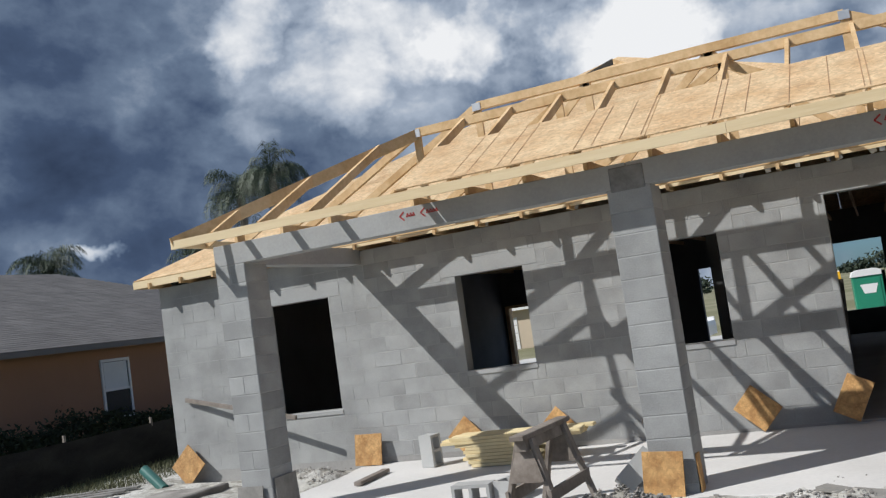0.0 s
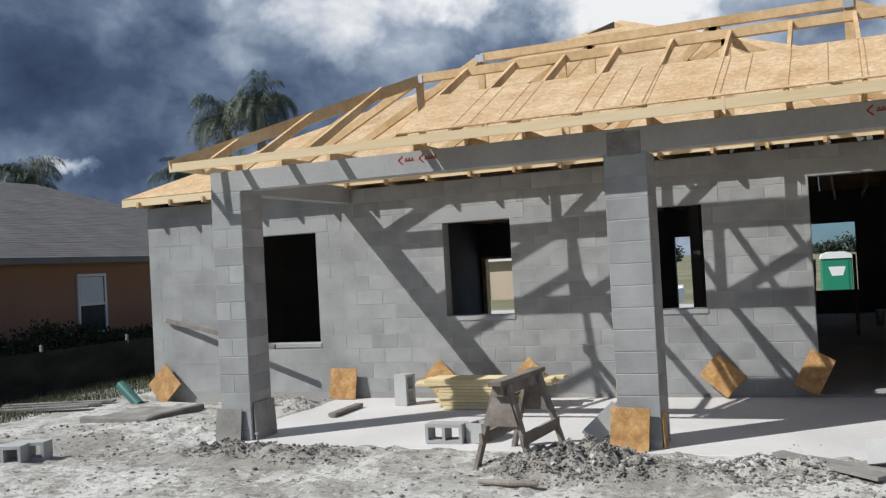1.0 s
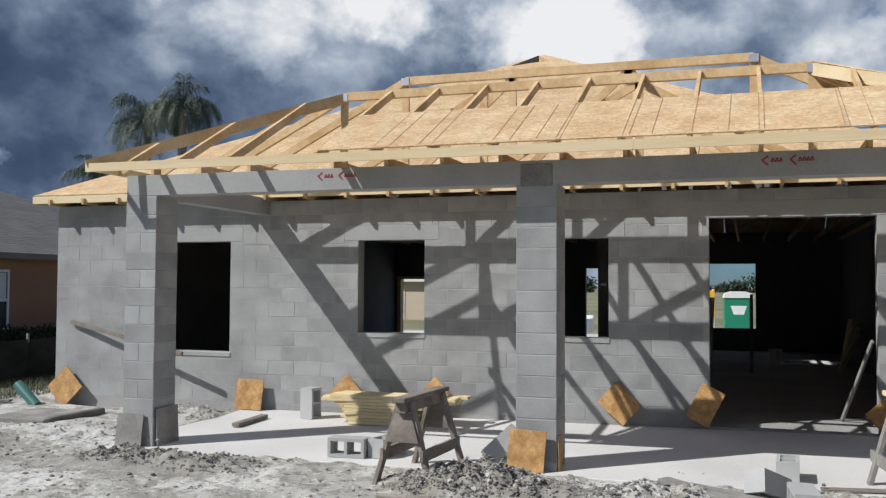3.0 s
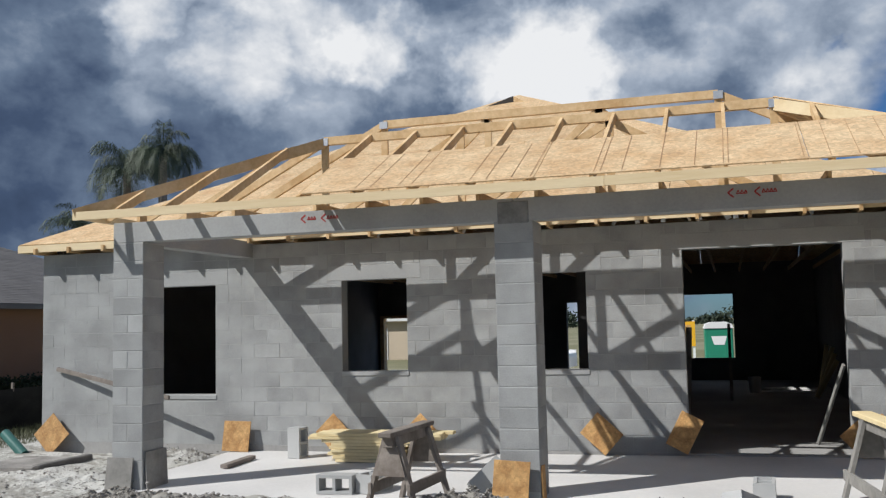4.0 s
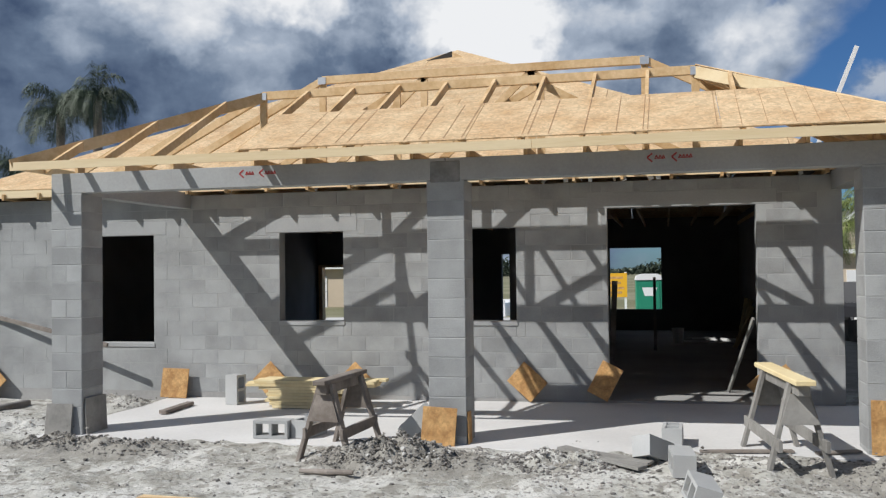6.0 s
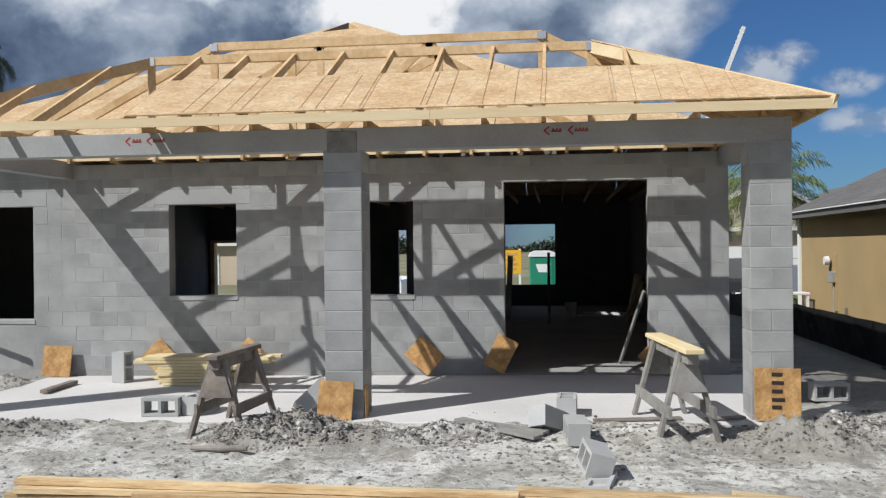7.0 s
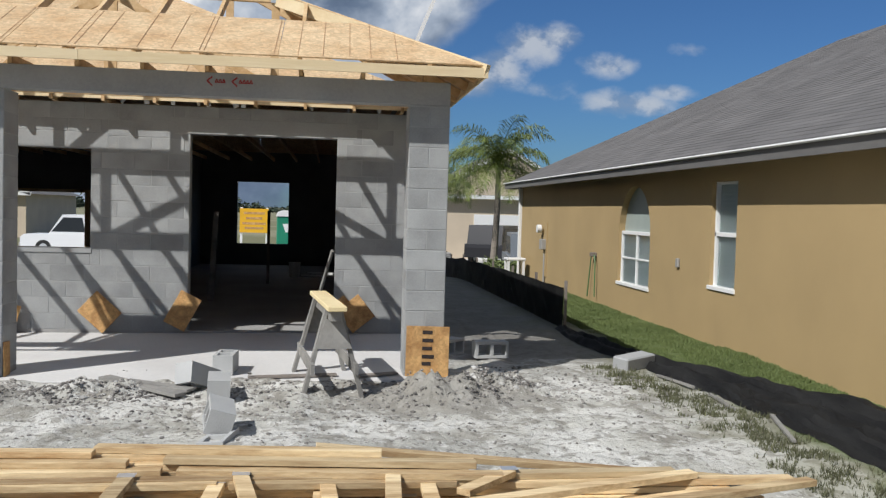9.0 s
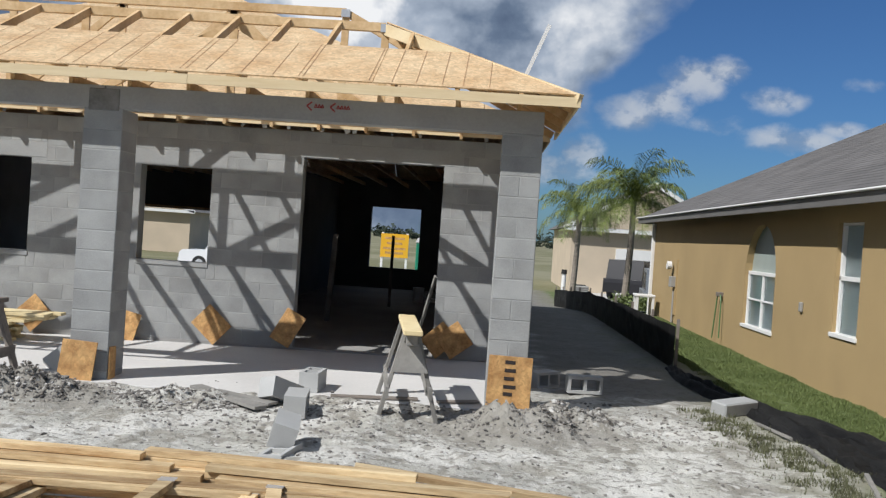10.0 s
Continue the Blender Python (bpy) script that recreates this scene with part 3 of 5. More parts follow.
def beam_mark(x):
    """Red maker's stamp as plain strokes."""
    mk = thing("beam_stamp", "faded red painted maker's stamp on the beam", "stamp", "beam stamps")
    y = PY + 0.0025
    for k, (dx, w, h) in enumerate(((0.0, 0.05, 0.085), (0.075, 0.03, 0.05), (0.11, 0.03, 0.05), (0.145, 0.025, 0.05), (0.235, 0.05, 0.085), (0.30, 0.03, 0.05), (0.335, 0.03, 0.05), (0.37, 0.025, 0.05), (0.40, 0.03, 0.05))):
        bm = bmesh.new()
        if h > 0.06:
            stick(bm, (x + dx, y, 2.80), (x + dx + w, y, 2.84), 0.004, 0.014)
            stick(bm, (x + dx, y, 2.80), (x + dx + w, y, 2.755), 0.004, 0.014)
        else:
            stick(bm, (x + dx, y, 2.785), (x + dx + w * 0.5, y, 2.82), 0.004, 0.009)
            stick(bm, (x + dx + w * 0.5, y, 2.82), (x + dx + w, y, 2.785), 0.004, 0.009)
            stick(bm, (x + dx, y, 2.785), (x + dx + w, y, 2.79), 0.004, 0.007)
        part("stroke", bm, M_RED, mk)


beam_mark(-3.12)
beam_mark(1.25)

# lintels and sills of the front openings
for (a, b, z0, z1) in FRONT_OPEN:
    e = 0.2 if z0 > 0 else 0.25
    ln = part("window_head", bx((a - e, WY - 0.0015, z1 + 0.003), (b + e, WY + 0.19, z1 + 0.2), None, 0.003), M_LINTEL)
    tagged(ln, "smooth grey precast lintel over an opening", "lintel", kind="structure")
    if z0 > 0:
        sl = part("window_sill", bx((a - 0.01, WY - 0.012, z0 - 0.055), (b + 0.02, WY + 0.195, z0 + 0.012), None, 0.008), M_LINTEL)
        tagged(sl, "sloped grey concrete window sill", "sill", kind="structure")

# straps of bent steel standing out of the wall top
rst = random.Random(8)
for xs in (-4.6, -3.3, -2.1, -1.55, -0.14, 0.17, 0.48, 0.80, 0.92, 1.26, 1.34, 2.2, 3.05):
    w, hgt = rst.uniform(0.03, 0.075), rst.uniform(0.07, 0.12)
    strap = bmesh.new()
    box(strap, (-w / 2, -0.002, 0.0), (w / 2, 0.002, hgt))
    box(strap, (-w / 2, -0.05, hgt - 0.004), (w / 2, -0.002, hgt))
    single("truss_strap", strap, M_STEEL, "bent galvanised truss strap on the wall top", "strap", "truss straps", at=pose(xs, 10.36, WTOP - 0.005, rst.uniform(-15, 10), rst.uniform(-35, 35), rst.uniform(-30, 30)))

# ---- roofs ----
EZ = 3.0          # top of the eaves
PITCH = 0.5
MX0, MX1, MY0, MY1 = -9.22, 3.84, 10.28, 24.5          # main roof eaves
PX0, PX1, PYF = -5.72, 3.905, 7.25                    # porch roof eaves
SL = math.sqrt(1 + PITCH * PITCH)
T_OSB = 0.013


def slope_sheets(parent, kind, polys, to_world, up):
    """Sheets of 2.44 x 1.22 laid in courses on a slope; polys clip them (in plan: u along the eave, v up the slope in plan)."""
    for (u0, v0, u1, v1) in kind:
        poly = [(u0, v0), (u1, v0), (u1, v1), (u0, v1)]
        for a, b, c in polys:
            poly = clip(poly, a, b, c)
            if len(poly) < 3:
                break
        if len(poly) < 3 or area2(poly) < 0.02:
            continue
        bm = prism(bmesh.new(), [to_world(u, v) for u, v in poly], up * T_OSB)
        part("sheet", bm, M_OSB, parent)


def courses(u0, u1, v0, v1, shift=0.0, gap=0.004):
    out = []
    dv = 1.22 / SL
    k, v = 0, v0
    while v < v1 - 0.02:
        u = u0 - (1.22 if k % 2 else 0) - shift
        while u < u1:
            out.append((u + gap, v + gap, u + 2.44 - gap, min(v + dv, v1) - gap))
            u += 2.44
        v += dv
        k += 1
    return out


main_roof = thing("main_roof", "hip roof deck of bare tan OSB sheets", "roof", kind="structure")
W, D = MX1 - MX0, MY1 - MY0
inset = W / 2
nf = Vector((0, -PITCH, 1)).normalized()
slope_sheets(main_roof, courses(0, W, 0, inset), [(-1, 1, 0), (1, 1, W)], lambda u, v: Vector((MX0 + u, MY0 + v, EZ - T_OSB + PITCH * v)), nf)
slope_sheets(main_roof, courses(0, W, 0, inset), [(-1, 1, 0), (1, 1, W)], lambda u, v: Vector((MX0 + u, MY1 - v, EZ - T_OSB + PITCH * v)), Vector((0, PITCH, 1)).normalized())
slope_sheets(main_roof, courses(0, D, 0, inset), [(-1, 1, 0), (1, 1, D)], lambda u, v: Vector((MX0 + v, MY0 + u, EZ - T_OSB + PITCH * v)), Vector((-PITCH, 0, 1)).normalized())
GAP = (6.2, 5.75, 7.5, 6.40)
east = []
for (u0, v0, u1, v1) in courses(0, D, 0, inset):
    if u1 < GAP[0] or u0 > GAP[2] or v1 < GAP[1] or v0 > GAP[3]:
        east.append((u0, v0, u1, v1))
        continue
    for piece in ((u0, v0, GAP[0], v1), (GAP[2], v0, u1, v1), (max(u0, GAP[0]), v0, min(u1, GAP[2]), GAP[1]), (max(u0, GAP[0]), GAP[3], min(u1, GAP[2]), v1)):
        if piece[2] - piece[0] > 0.05 and piece[3] - piece[1] > 0.05:
            east.append(piece)
slope_sheets(main_roof, east, [(-1, 1, 0), (1, 1, D)], lambda u, v: Vector((MX1 - v, MY0 + u, EZ - T_OSB + PITCH * v)), Vector((PITCH, 0, 1)).normalized())
# fascia boards of the main roof
for p, q in (((MX0, MY0), (MX1, MY0)), ((MX0, MY0), (MX0, MY1)), ((MX1, MY0), (MX1, MY1)), ((MX0, MY1), (MX1, MY1))):
    part("fascia", st((p[0], p[1], EZ - 0.07), (q[0], q[1], EZ - 0.07), 0.02, 0.11), M_FASCIA, main_roof)
# ridge boards at the peak
pk = Vector(((MX0 + MX1) / 2, MY0 + inset, EZ + PITCH * inset))
part("vent_board", prism(bmesh.new(), [pk + Vector((-0.62, -0.75, -0.40)), pk + Vector((0.0, -0.55, -0.30)), pk + Vector((0.0, -0.55, -0.15))], (0, 0.04, 0)), M_DARKBOARD, main_roof, "dark board standing at the peak")
part("vent_board", prism(bmesh.new(), [pk + Vector((0.01, -0.55, -0.31)), pk + Vector((0.38, -0.66, -0.37)), pk + Vector((0.01, -0.55, -0.16))], (0, 0.04, 0)), M_PINE, main_roof)

# rafter tails and trusses of the main roof, at two feet
x = MX0 + 0.35
ceiling_bm = bmesh.new()
while x < MX1 - 0.3:
    h = min(x - MX0, MX1 - x, inset)
    stick(ceiling_bm, (x, WY - 0.28, WTOP + 0.045), (x, BY + 0.4, WTOP + 0.045), 0.038, 0.089)
    y1 = MY0 + h
    stick(ceiling_bm, (x, MY0 + 0.02, EZ - 0.075), (x, y1, EZ - 0.075 + PITCH * (y1 - MY0)), 0.038, 0.089)
    x += 0.61
ceil = part("ceiling", ceiling_bm, M_TRUSS)
tagged(ceil, "open pine roof trusses over the unfinished rooms", "ceiling", kind="structure")

# porch roof: hip girders, jacks, hips, fascia, first course of sheathing
porch_roof = thing("porch_roof", "half-sheathed pine hip roof framing over the porch", "roof", kind="structure")
GY, GZ = 9.33, 4.04
GX0, GX1 = -3.6, 1.78
TC = 0.089


def up_slope(p, q, drop=0.05):
    return (Vector(p) - Vector((0, 0, drop)), Vector(q) - Vector((0, 0, drop)))


def girder(y, z, x0, x1, foot0, foot1, web):
    """A hip girder truss with a flat top."""
    bmw = bmesh.new()
    stick(bmw, (x0, y, z - 0.05), (x1, y, z - 0.05), 0.076, 0.10)
    part("top_chord", bmw, M_TRUSS, porch_roof)
    zb = BEAM_HI + 0.06
    part("bottom_chord", st((foot0 + 0.2, y, zb), (foot1 - 0.2, y, zb), 0.076, 0.12), M_TRUSS, porch_roof)
    for p, q in (((x0, y, z - 0.05), (foot0, y, EZ - 0.08)), ((x1, y, z - 0.05), (foot1, y, EZ - 0.08))):
        part("end_chord", st(p, q, 0.06, TC), M_TRUSS, porch_roof)
    n = web
    for k in range(n + 1):
        xa = x0 + (x1 - x0) * k / n
        part("web", st((xa, y, z - 0.1), (xa, y, zb), 0.038, 0.089, (1, 0, 0)), M_TRUSS, porch_roof)
        if k < n:
            xb = x0 + (x1 - x0) * (k + 1) / n
            pq = ((xa, y, z - 0.1), (xb, y, zb)) if k == n - 1 else ((xa, y, zb), (xb, y, z - 0.1))
            part("web", st(*pq, 0.038, 0.089, (1, 0, 1)), M_TRUSS, porch_roof)
    for xa in (x0, x1):
        part("plate", bx((xa - 0.055, y - 0.046, z - 0.11), (xa + 0.055, y - 0.040, z - 0.015)), M_STEEL, porch_roof, "galvanised truss plate")


girder(GY, GZ, GX0, GX1, PX0, PX1, 3)
girder(9.94, GZ + 0.29, -3.02, 1.20, PX0 + 0.05, PX1 - 0.05, 3)
# jacks at two feet from the eave to the girder
jx = []
x = -2.97
while x < GX1 - 0.2:
    jx.append(x)
    x += 0.602
for x in jx:
    part("jack_rafter", st(*up_slope((x, PYF + 0.02, EZ), (x, GY, EZ + PITCH * (GY - PYF))), 0.038, TC), M_TRUSS, porch_roof)
    part("jack_chord", st((x, PY + 0.02, BEAM_HI + 0.05), (x, GY, BEAM_HI + 0.05), 0.038, TC), M_TRUSS, porch_roof)
# hip rafters and the shorter jacks at the corners
for cx, gx, sgn in ((PX0, GX0, 1), (PX1, GX1, -1)):
    # right hip rafter takes the paler fascia pine to paint in sunlight on it
    part("hip_rafter", st(*up_slope((cx, PYF, EZ + 0.02), (gx, GY, GZ + 0.0), 0.07), 0.06, 0.13), M_TRUSS if sgn > 0 else M_FASCIA, porch_roof)
    for d in (0.55, 1.16, 1.77):
        x = cx + sgn * d
        part("jack_rafter", st(*up_slope((x, PYF + 0.02, EZ), (x, PYF + d * 0.98, EZ + PITCH * d)), 0.038, TC), M_TRUSS, porch_roof)
        part("jack_chord", st((x, PY + 0.02, BEAM_HI + 0.05), (x, PYF + d * 0.98, BEAM_HI + 0.05), 0.038, TC), M_TRUSS, porch_roof)
        part("jack_rafter", st(*up_slope((cx + sgn * 0.02, PYF + d, EZ), (x, PYF + d, EZ + PITCH * d)), 0.038, TC), M_TRUSS, porch_roof)
    part("fascia", st((cx, PYF, EZ - 0.05), (cx, MY0 - 0.02, EZ - 0.05), 0.022, 0.09), M_FASCIA, porch_roof)
for a, b in ((PX0 - 0.01, 0.16), (0.164, PX1 + 0.01)):
    part("fascia", bx((a, PYF - 0.012, EZ - 0.112), (b, PYF + 0.012, EZ - 0.020)), M_FASCIA, porch_roof)
# first course of sheathing on the front, whole right hip
dv = 1.22 / SL
FW = PX1 - PX0
sh = [(2.78 + 2.44 * k + 0.003, 0.0, 2.78 + 2.44 * (k + 1) - 0.003, dv) for k in range(3)]
slope_sheets(porch_roof, sh, [(1, 1, FW), (-1, 0, -2.78)], lambda u, v: Vector((PX0 + u, PYF + v, EZ - T_OSB + PITCH * v + 0.012)), nf)
sh = [(0.0, 0.0, 2.44, dv), (2.446, 0.0, 2.95, dv), (1.0, dv + 0.004, 2.95, PX1 - GX1)]
slope_sheets(porch_roof, sh, [(-1, 1, 0)], lambda u, v: Vector((PX1 - v, PYF + u, EZ - T_OSB + PITCH * v + 0.012)), Vector((PITCH, 0, 1)).normalized())
part("brace", st((3.29, 10.6, 3.24), (3.76, 10.6, 4.43), 0.038, 0.05, (1, 0, 0)), M_WHITE, porch_roof, "pale board standing upright on the roof")

for k, x in enumerate(jx + [GX1 + 0.1, GX1 + 0.55, GX1 + 1.0, GX1 + 1.25, -2.2, -1.9, -1.0, -0.75, 0.1, 0.3, 0.95, 1.2, GX1 + 0.32, GX1 + 0.8]):
    top = min(dv, PX1 - x)
    q0, q1 = Vector((x + 0.02, PYF + 0.03, EZ + 0.015 + PITCH * 0.03 + 0.0035)), Vector((x + 0.03, PYF + top * 0.97, EZ + 0.015 + PITCH * top * 0.97 + 0.0035))
    part("chalk_line", st(q0, q1, 0.0050, 0.0015, nf), M_CHALK, porch_roof, "chalk line snapped over a rafter")

# ---- hollow concrete blocks ----


def cmu_mesh(L=0.397, W=0.194, H=0.194, wall=0.032):
    """A two-cell block; cells run along z."""
    bm = bmesh.new()
    xs = [-L / 2, -L / 2 + wall, -wall / 2, wall / 2, L / 2 - wall, L / 2]
    ys = [-W / 2, -W / 2 + wall, W / 2 - wall, W / 2]
    top, bot = {}, {}
    for i, x in enumerate(xs):
        for j, y in enumerate(ys):
            top[i, j] = bm.verts.new((x, y, H / 2))
            bot[i, j] = bm.verts.new((x, y, -H / 2))
    hole = {(1, 1), (3, 1)}
    for i in range(5):
        for j in range(3):
            if (i, j) not in hole:
                bm.faces.new((top[i, j], top[i + 1, j], top[i + 1, j + 1], top[i, j + 1]))
                bm.faces.new((bot[i, j], bot[i, j + 1], bot[i + 1, j + 1], bot[i + 1, j]))
            else:
                c = [(i, j), (i + 1, j), (i + 1, j + 1), (i, j + 1)]
                for a, b in zip(c, c[1:] + c[:1]):
                    bm.faces.new((top[a], top[b], bot[b], bot[a]))
    ring = [(i, 0) for i in range(6)] + [(5, j) for j in range(1, 4)] + [(i, 3) for i in range(4, -1, -1)] + [(0, j) for j in range(2, 0, -1)]
    for a, b in zip(ring, ring[1:] + ring[:1]):
        bm.faces.new((top[a], bot[a], bot[b], top[b]))
    bmesh.ops.recalc_face_normals(bm, faces=bm.faces[:])
    me = mesh_from(bm, "concrete_block")
    me.materials.append(M_CMU)
    return me


CMU = cmu_mesh()


def cmu(m, label="loose grey hollow concrete block on the ground", group="loose concrete blocks"):
    ob = new("concrete_block", CMU)
    ob.matrix_world = m
    return tagged(ob, label, "concrete block", group)


G = ground_height


def orient(p, xl, zl):
    """A pose at p whose long axis lies along xl and whose cells run along zl."""
    xa = Vector(xl).normalized()
    za = Vector(zl)
    za = (za - xa * za.dot(xa)).normalized()
    m = Matrix((xa, za.cross(xa), za)).transposed().to_4x4()
    m.translation = Vector(p)
    return m


cmu(orient((1.645, 5.66, G(1.62, 5.66) + 0.12), (-0.15, 0.98, 0.10), (-0.95, -0.15, 0.28)), "tipped hollow concrete block on sandy ground")
cmu(orient((1.52, 6.72, G(1.48, 6.38) + 0.13), (-0.10, 0.99, 0.03), (-0.99, -0.10, 0.02)), "hollow concrete block lying on its side on sandy ground")
cmu(orient((1.68, 5.42, G(1.68, 5.4) - 0.06), (0.2, 1, 0.05), (-0.1, 0, 1)), "half sunken concrete block on sandy ground")
cmu(orient((1.27, 7.22, G(1.27, 7.22) + 0.10), (0.55, 0.75, -0.35), (-0.35, -0.15, 0.9)), "hollow concrete block leaning on its end beside scrap boards")
cmu(orient((1.45, 7.87, slab_z(1.45, 7.87) + 0.095), (0.05, 1, 0), (0, 0, 1)), "hollow concrete block standing on the slab edge")
cmu(pose(-2.79, 7.75, slab_z(-2.79, 7.75) + 0.097, 90, 0, 2), "hollow concrete block on the slab with open cells facing out")
cmu(orient((-2.43, 7.90, slab_z(-2.43, 7.9) + 0.097), (0.25, 1, 0), (0, 0, 1)), "hollow concrete block on the slab beside another block")
cmu(orient((-4.33, 9.95, slab_z(-4.33, 9.95) + 0.198), (0, 0, 1), (0.97, -0.22, 0)), "hollow concrete block stood on end on the slab")
cmu(orient((-1.25, 8.1, 0.06), (0.6, 0.5, 0.6), (-0.5, 0.1, 0.8)), "tilted grey concrete block behind the pillar board")
cmu(orient((4.36, 9.18, G(4.4, 9.25) + 0.10), (1, 0.1, 0), (0.05, -1, 0.0)), "concrete block lying beyond the corner pillar")
cmu(orient((3.92, 9.62, G(4.0, 9.8) + 0.10), (0.7, 0.7, 0), (0.7, -0.7, 0)), "concrete block in the shade beyond the corner pillar")
for k in range(2):
    cmu(pose(-7.0 + 0.08 * k, 6.05 + 0.22 * k, G(-7, 6.1) + 0.09, 90, 0, 20), "hollow concrete block in a pair on the sand")
single("concrete_chunk", bx((-0.25, -0.11, -0.07), (0.25, 0.11, 0.08), None, 0.015), M_LINTEL, "pale broken concrete chunk at the lawn's edge", "concrete chunk", at=pose(5.93, 8.62, G(5.93, 8.6) + 0.07, 4, -3, 32))

# ---- pieces of OSB leaned on walls and pillars ----


def leaner(name, label, x, y, z, w, h, spin, lean, turn=0.0, mat=M_OSB_OLD, t=0.012, group="scrap panels"):
    """A panel centred at x, y, z, spun in its own plane and leaned back."""
    m = pose(x, y, z, 0, 0, turn) @ pose(0, 0, 0, -lean) @ pose(0, 0, 0, 0, spin, 0)
    return single(name, bx((-w / 2, -t / 2, -h / 2), (w / 2, t / 2, h / 2), None, 0.002), mat, label, "panel", group, at=m)


leaner("osb_panel", "square orange OSB panel on its corner against the wall", -0.38, 10.40, 0.235, 0.42, 0.34, 41, 10)
leaner("osb_panel", "tilted orange OSB panel against the wall at the doorway", 0.63, 10.40, 0.265, 0.29, 0.45, 27, 12)
leaner("osb_panel", "upright orange OSB panel against the wall under the window", -5.50, 10.38, 0.135, 0.42, 0.42, 1, 10)
leaner("osb_panel", "orange OSB panel on its corner behind the lumber pile", -4.03, 10.40, 0.21, 0.36, 0.36, 44, 10)
leaner("osb_panel", "orange OSB panel on its corner behind the lumber pile", -2.77, 10.40, 0.22, 0.36, 0.36, 44, 10)
leaner("osb_panel", "orange OSB panel leaning in the window corner", -1.49, 10.40, 0.14, 0.27, 0.37, 12, 10)
leaner("osb_panel", "orange OSB panel on its corner at the house corner", -8.63, 10.36, 0.12, 0.46, 0.44, 42, 12)
leaner("osb_panel", "tilted orange OSB panel beside the doorway", 2.61, 10.40, 0.25, 0.32, 0.38, 48, 10)
leaner("osb_panel", "tilted orange OSB panel leaning on another beside the doorway", 2.80, 10.375, 0.262, 0.36, 0.36, 52, 12)
p3b = leaner("osb_panel", "orange OSB panel with black ink marks against the pillar", 3.44, 7.565, 0.215, 0.43, 0.50, 1, 6)
for k, (zz, ww) in enumerate(((0.19, 0.10), (0.11, 0.11), (0.03, 0.10), (-0.05, 0.12), (-0.12, 0.09))):
    part("ink_bar", bx((-0.055, -0.010, zz - 0.018), (-0.055 + ww, -0.0065, zz + 0.018)), M_INK, p3b, "black ink bar")
leaner("osb_panel", "orange OSB panel leaning at the foot of the pillar", -0.875, 7.545, 0.095, 0.36, 0.43, 3, 9)
leaner("osb_panel", "narrow orange panel on the pillar's side", -0.588, 7.72, 0.08, 0.16, 0.34, 3, 2, 90)
leaner("grey_panel", "weathered grey panel at the foot of the pillar", -5.36, 7.58, 0.02, 0.34, 0.44, 0, 8, 0, M_GREYWOOD)
leaner("grey_panel", "weathered grey panel on the pillar's side", -5.06, 7.86, 0.07, 0.40, 0.46, 0, 3, 90, M_GREYWOOD)

# ---- sawhorses ----


def sawhorse(name, label, x, y, turn, length, height, mat, plank=None, lift=0.0, inset_legs=0.12):
    s = thing(name, label, "sawhorse", "sawhorses", at=pose(x, y, lift, 0, 0, turn))
    h, L = height, length
    part("rail", bx((-0.05, -L / 2, h - 0.14), (0.05, L / 2, h - 0.04), None, 0.004), mat, s)
    tw = 0.085 if plank else 0.066
    part("top", bx((-tw, -L / 2 - 0.06, h - 0.045), (tw, L / 2 + 0.06, h), None, 0.006), plank or mat, s, "fresh pale pine cap" if plank else "")
    for e in (-1, 1):
        y0 = e * (L / 2 - inset_legs)
        for sx in (-1, 1):
            part("leg", st((sx * 0.06, y0, h - 0.05), (sx * 0.27, y0 + e * 0.07, -0.02), 0.038, 0.085, (0, 1, 0), 0.003), mat, s)
        bm = bmesh.new()
        yy = y0 + e * 0.045
        prism(bm, [(-0.075, yy, h - 0.14), (0.075, yy, h - 0.14), (0.165, yy + e * 0.04, h - 0.40), (-0.165, yy + e * 0.04, h - 0.40)], (0, e * 0.018, 0))
        part("gusset", bm, mat, s)
    for sx in (-1, 1):
        part("stretcher", st((sx * 0.195, -L / 2 + 0.02, 0.27), (sx * 0.195, L / 2 - 0.02, 0.27), 0.03, 0.10), mat, s)
    return s


sawhorse("sawhorse", "weathered brown wooden sawhorse standing by the slab", -1.80, 7.20, -3, 0.98, 0.79, M_OLDWOOD, None, -0.12)
sawhorse("sawhorse", "grey wooden sawhorse with a fresh pine top", 2.44, 7.38, 7, 1.45, 0.84, M_GREYWOOD, M_PALEPINE, -0.09, 0.24)

# ---- lumber on the porch ----
pile = thing("lumber_pile", "stack of fresh yellow pine boards on the porch slab", "lumber", at=pose(-3.22, 9.86, slab_z(-3.22, 9.86), 0, 0, 2))
r2 = random.Random(5)
z = 0.0
for k in range(9):
    w = (0.95 if k < 6 else 1.35) + r2.uniform(-0.08, 0.08) + (0.35 if k >= 7 else 0)
    ox = r2.uniform(-0.06, 0.06) + (0.1 if k >= 6 else 0)
    for j in range(3):
        part("board", bx((ox - w / 2 + r2.uniform(-0.04, 0.04), -0.24 + 0.16 * j, z), (ox + w / 2 + r2.uniform(-0.05, 0.05), -0.24 + 0.16 * j + 0.145, z + 0.036), pose(0, 0, 0, 0, 0, r2.uniform(-1.5, 1.5)), 0.002), M_PALEPINE, pile)
    z += 0.040

# ---- boards lying about ----


def board(name, label, p, q, w, h, mat, group="loose boards", up=(0, 0, 1)):
    return single(name, st(p, q, w, h, up, 0.002), mat, label, "board", group)


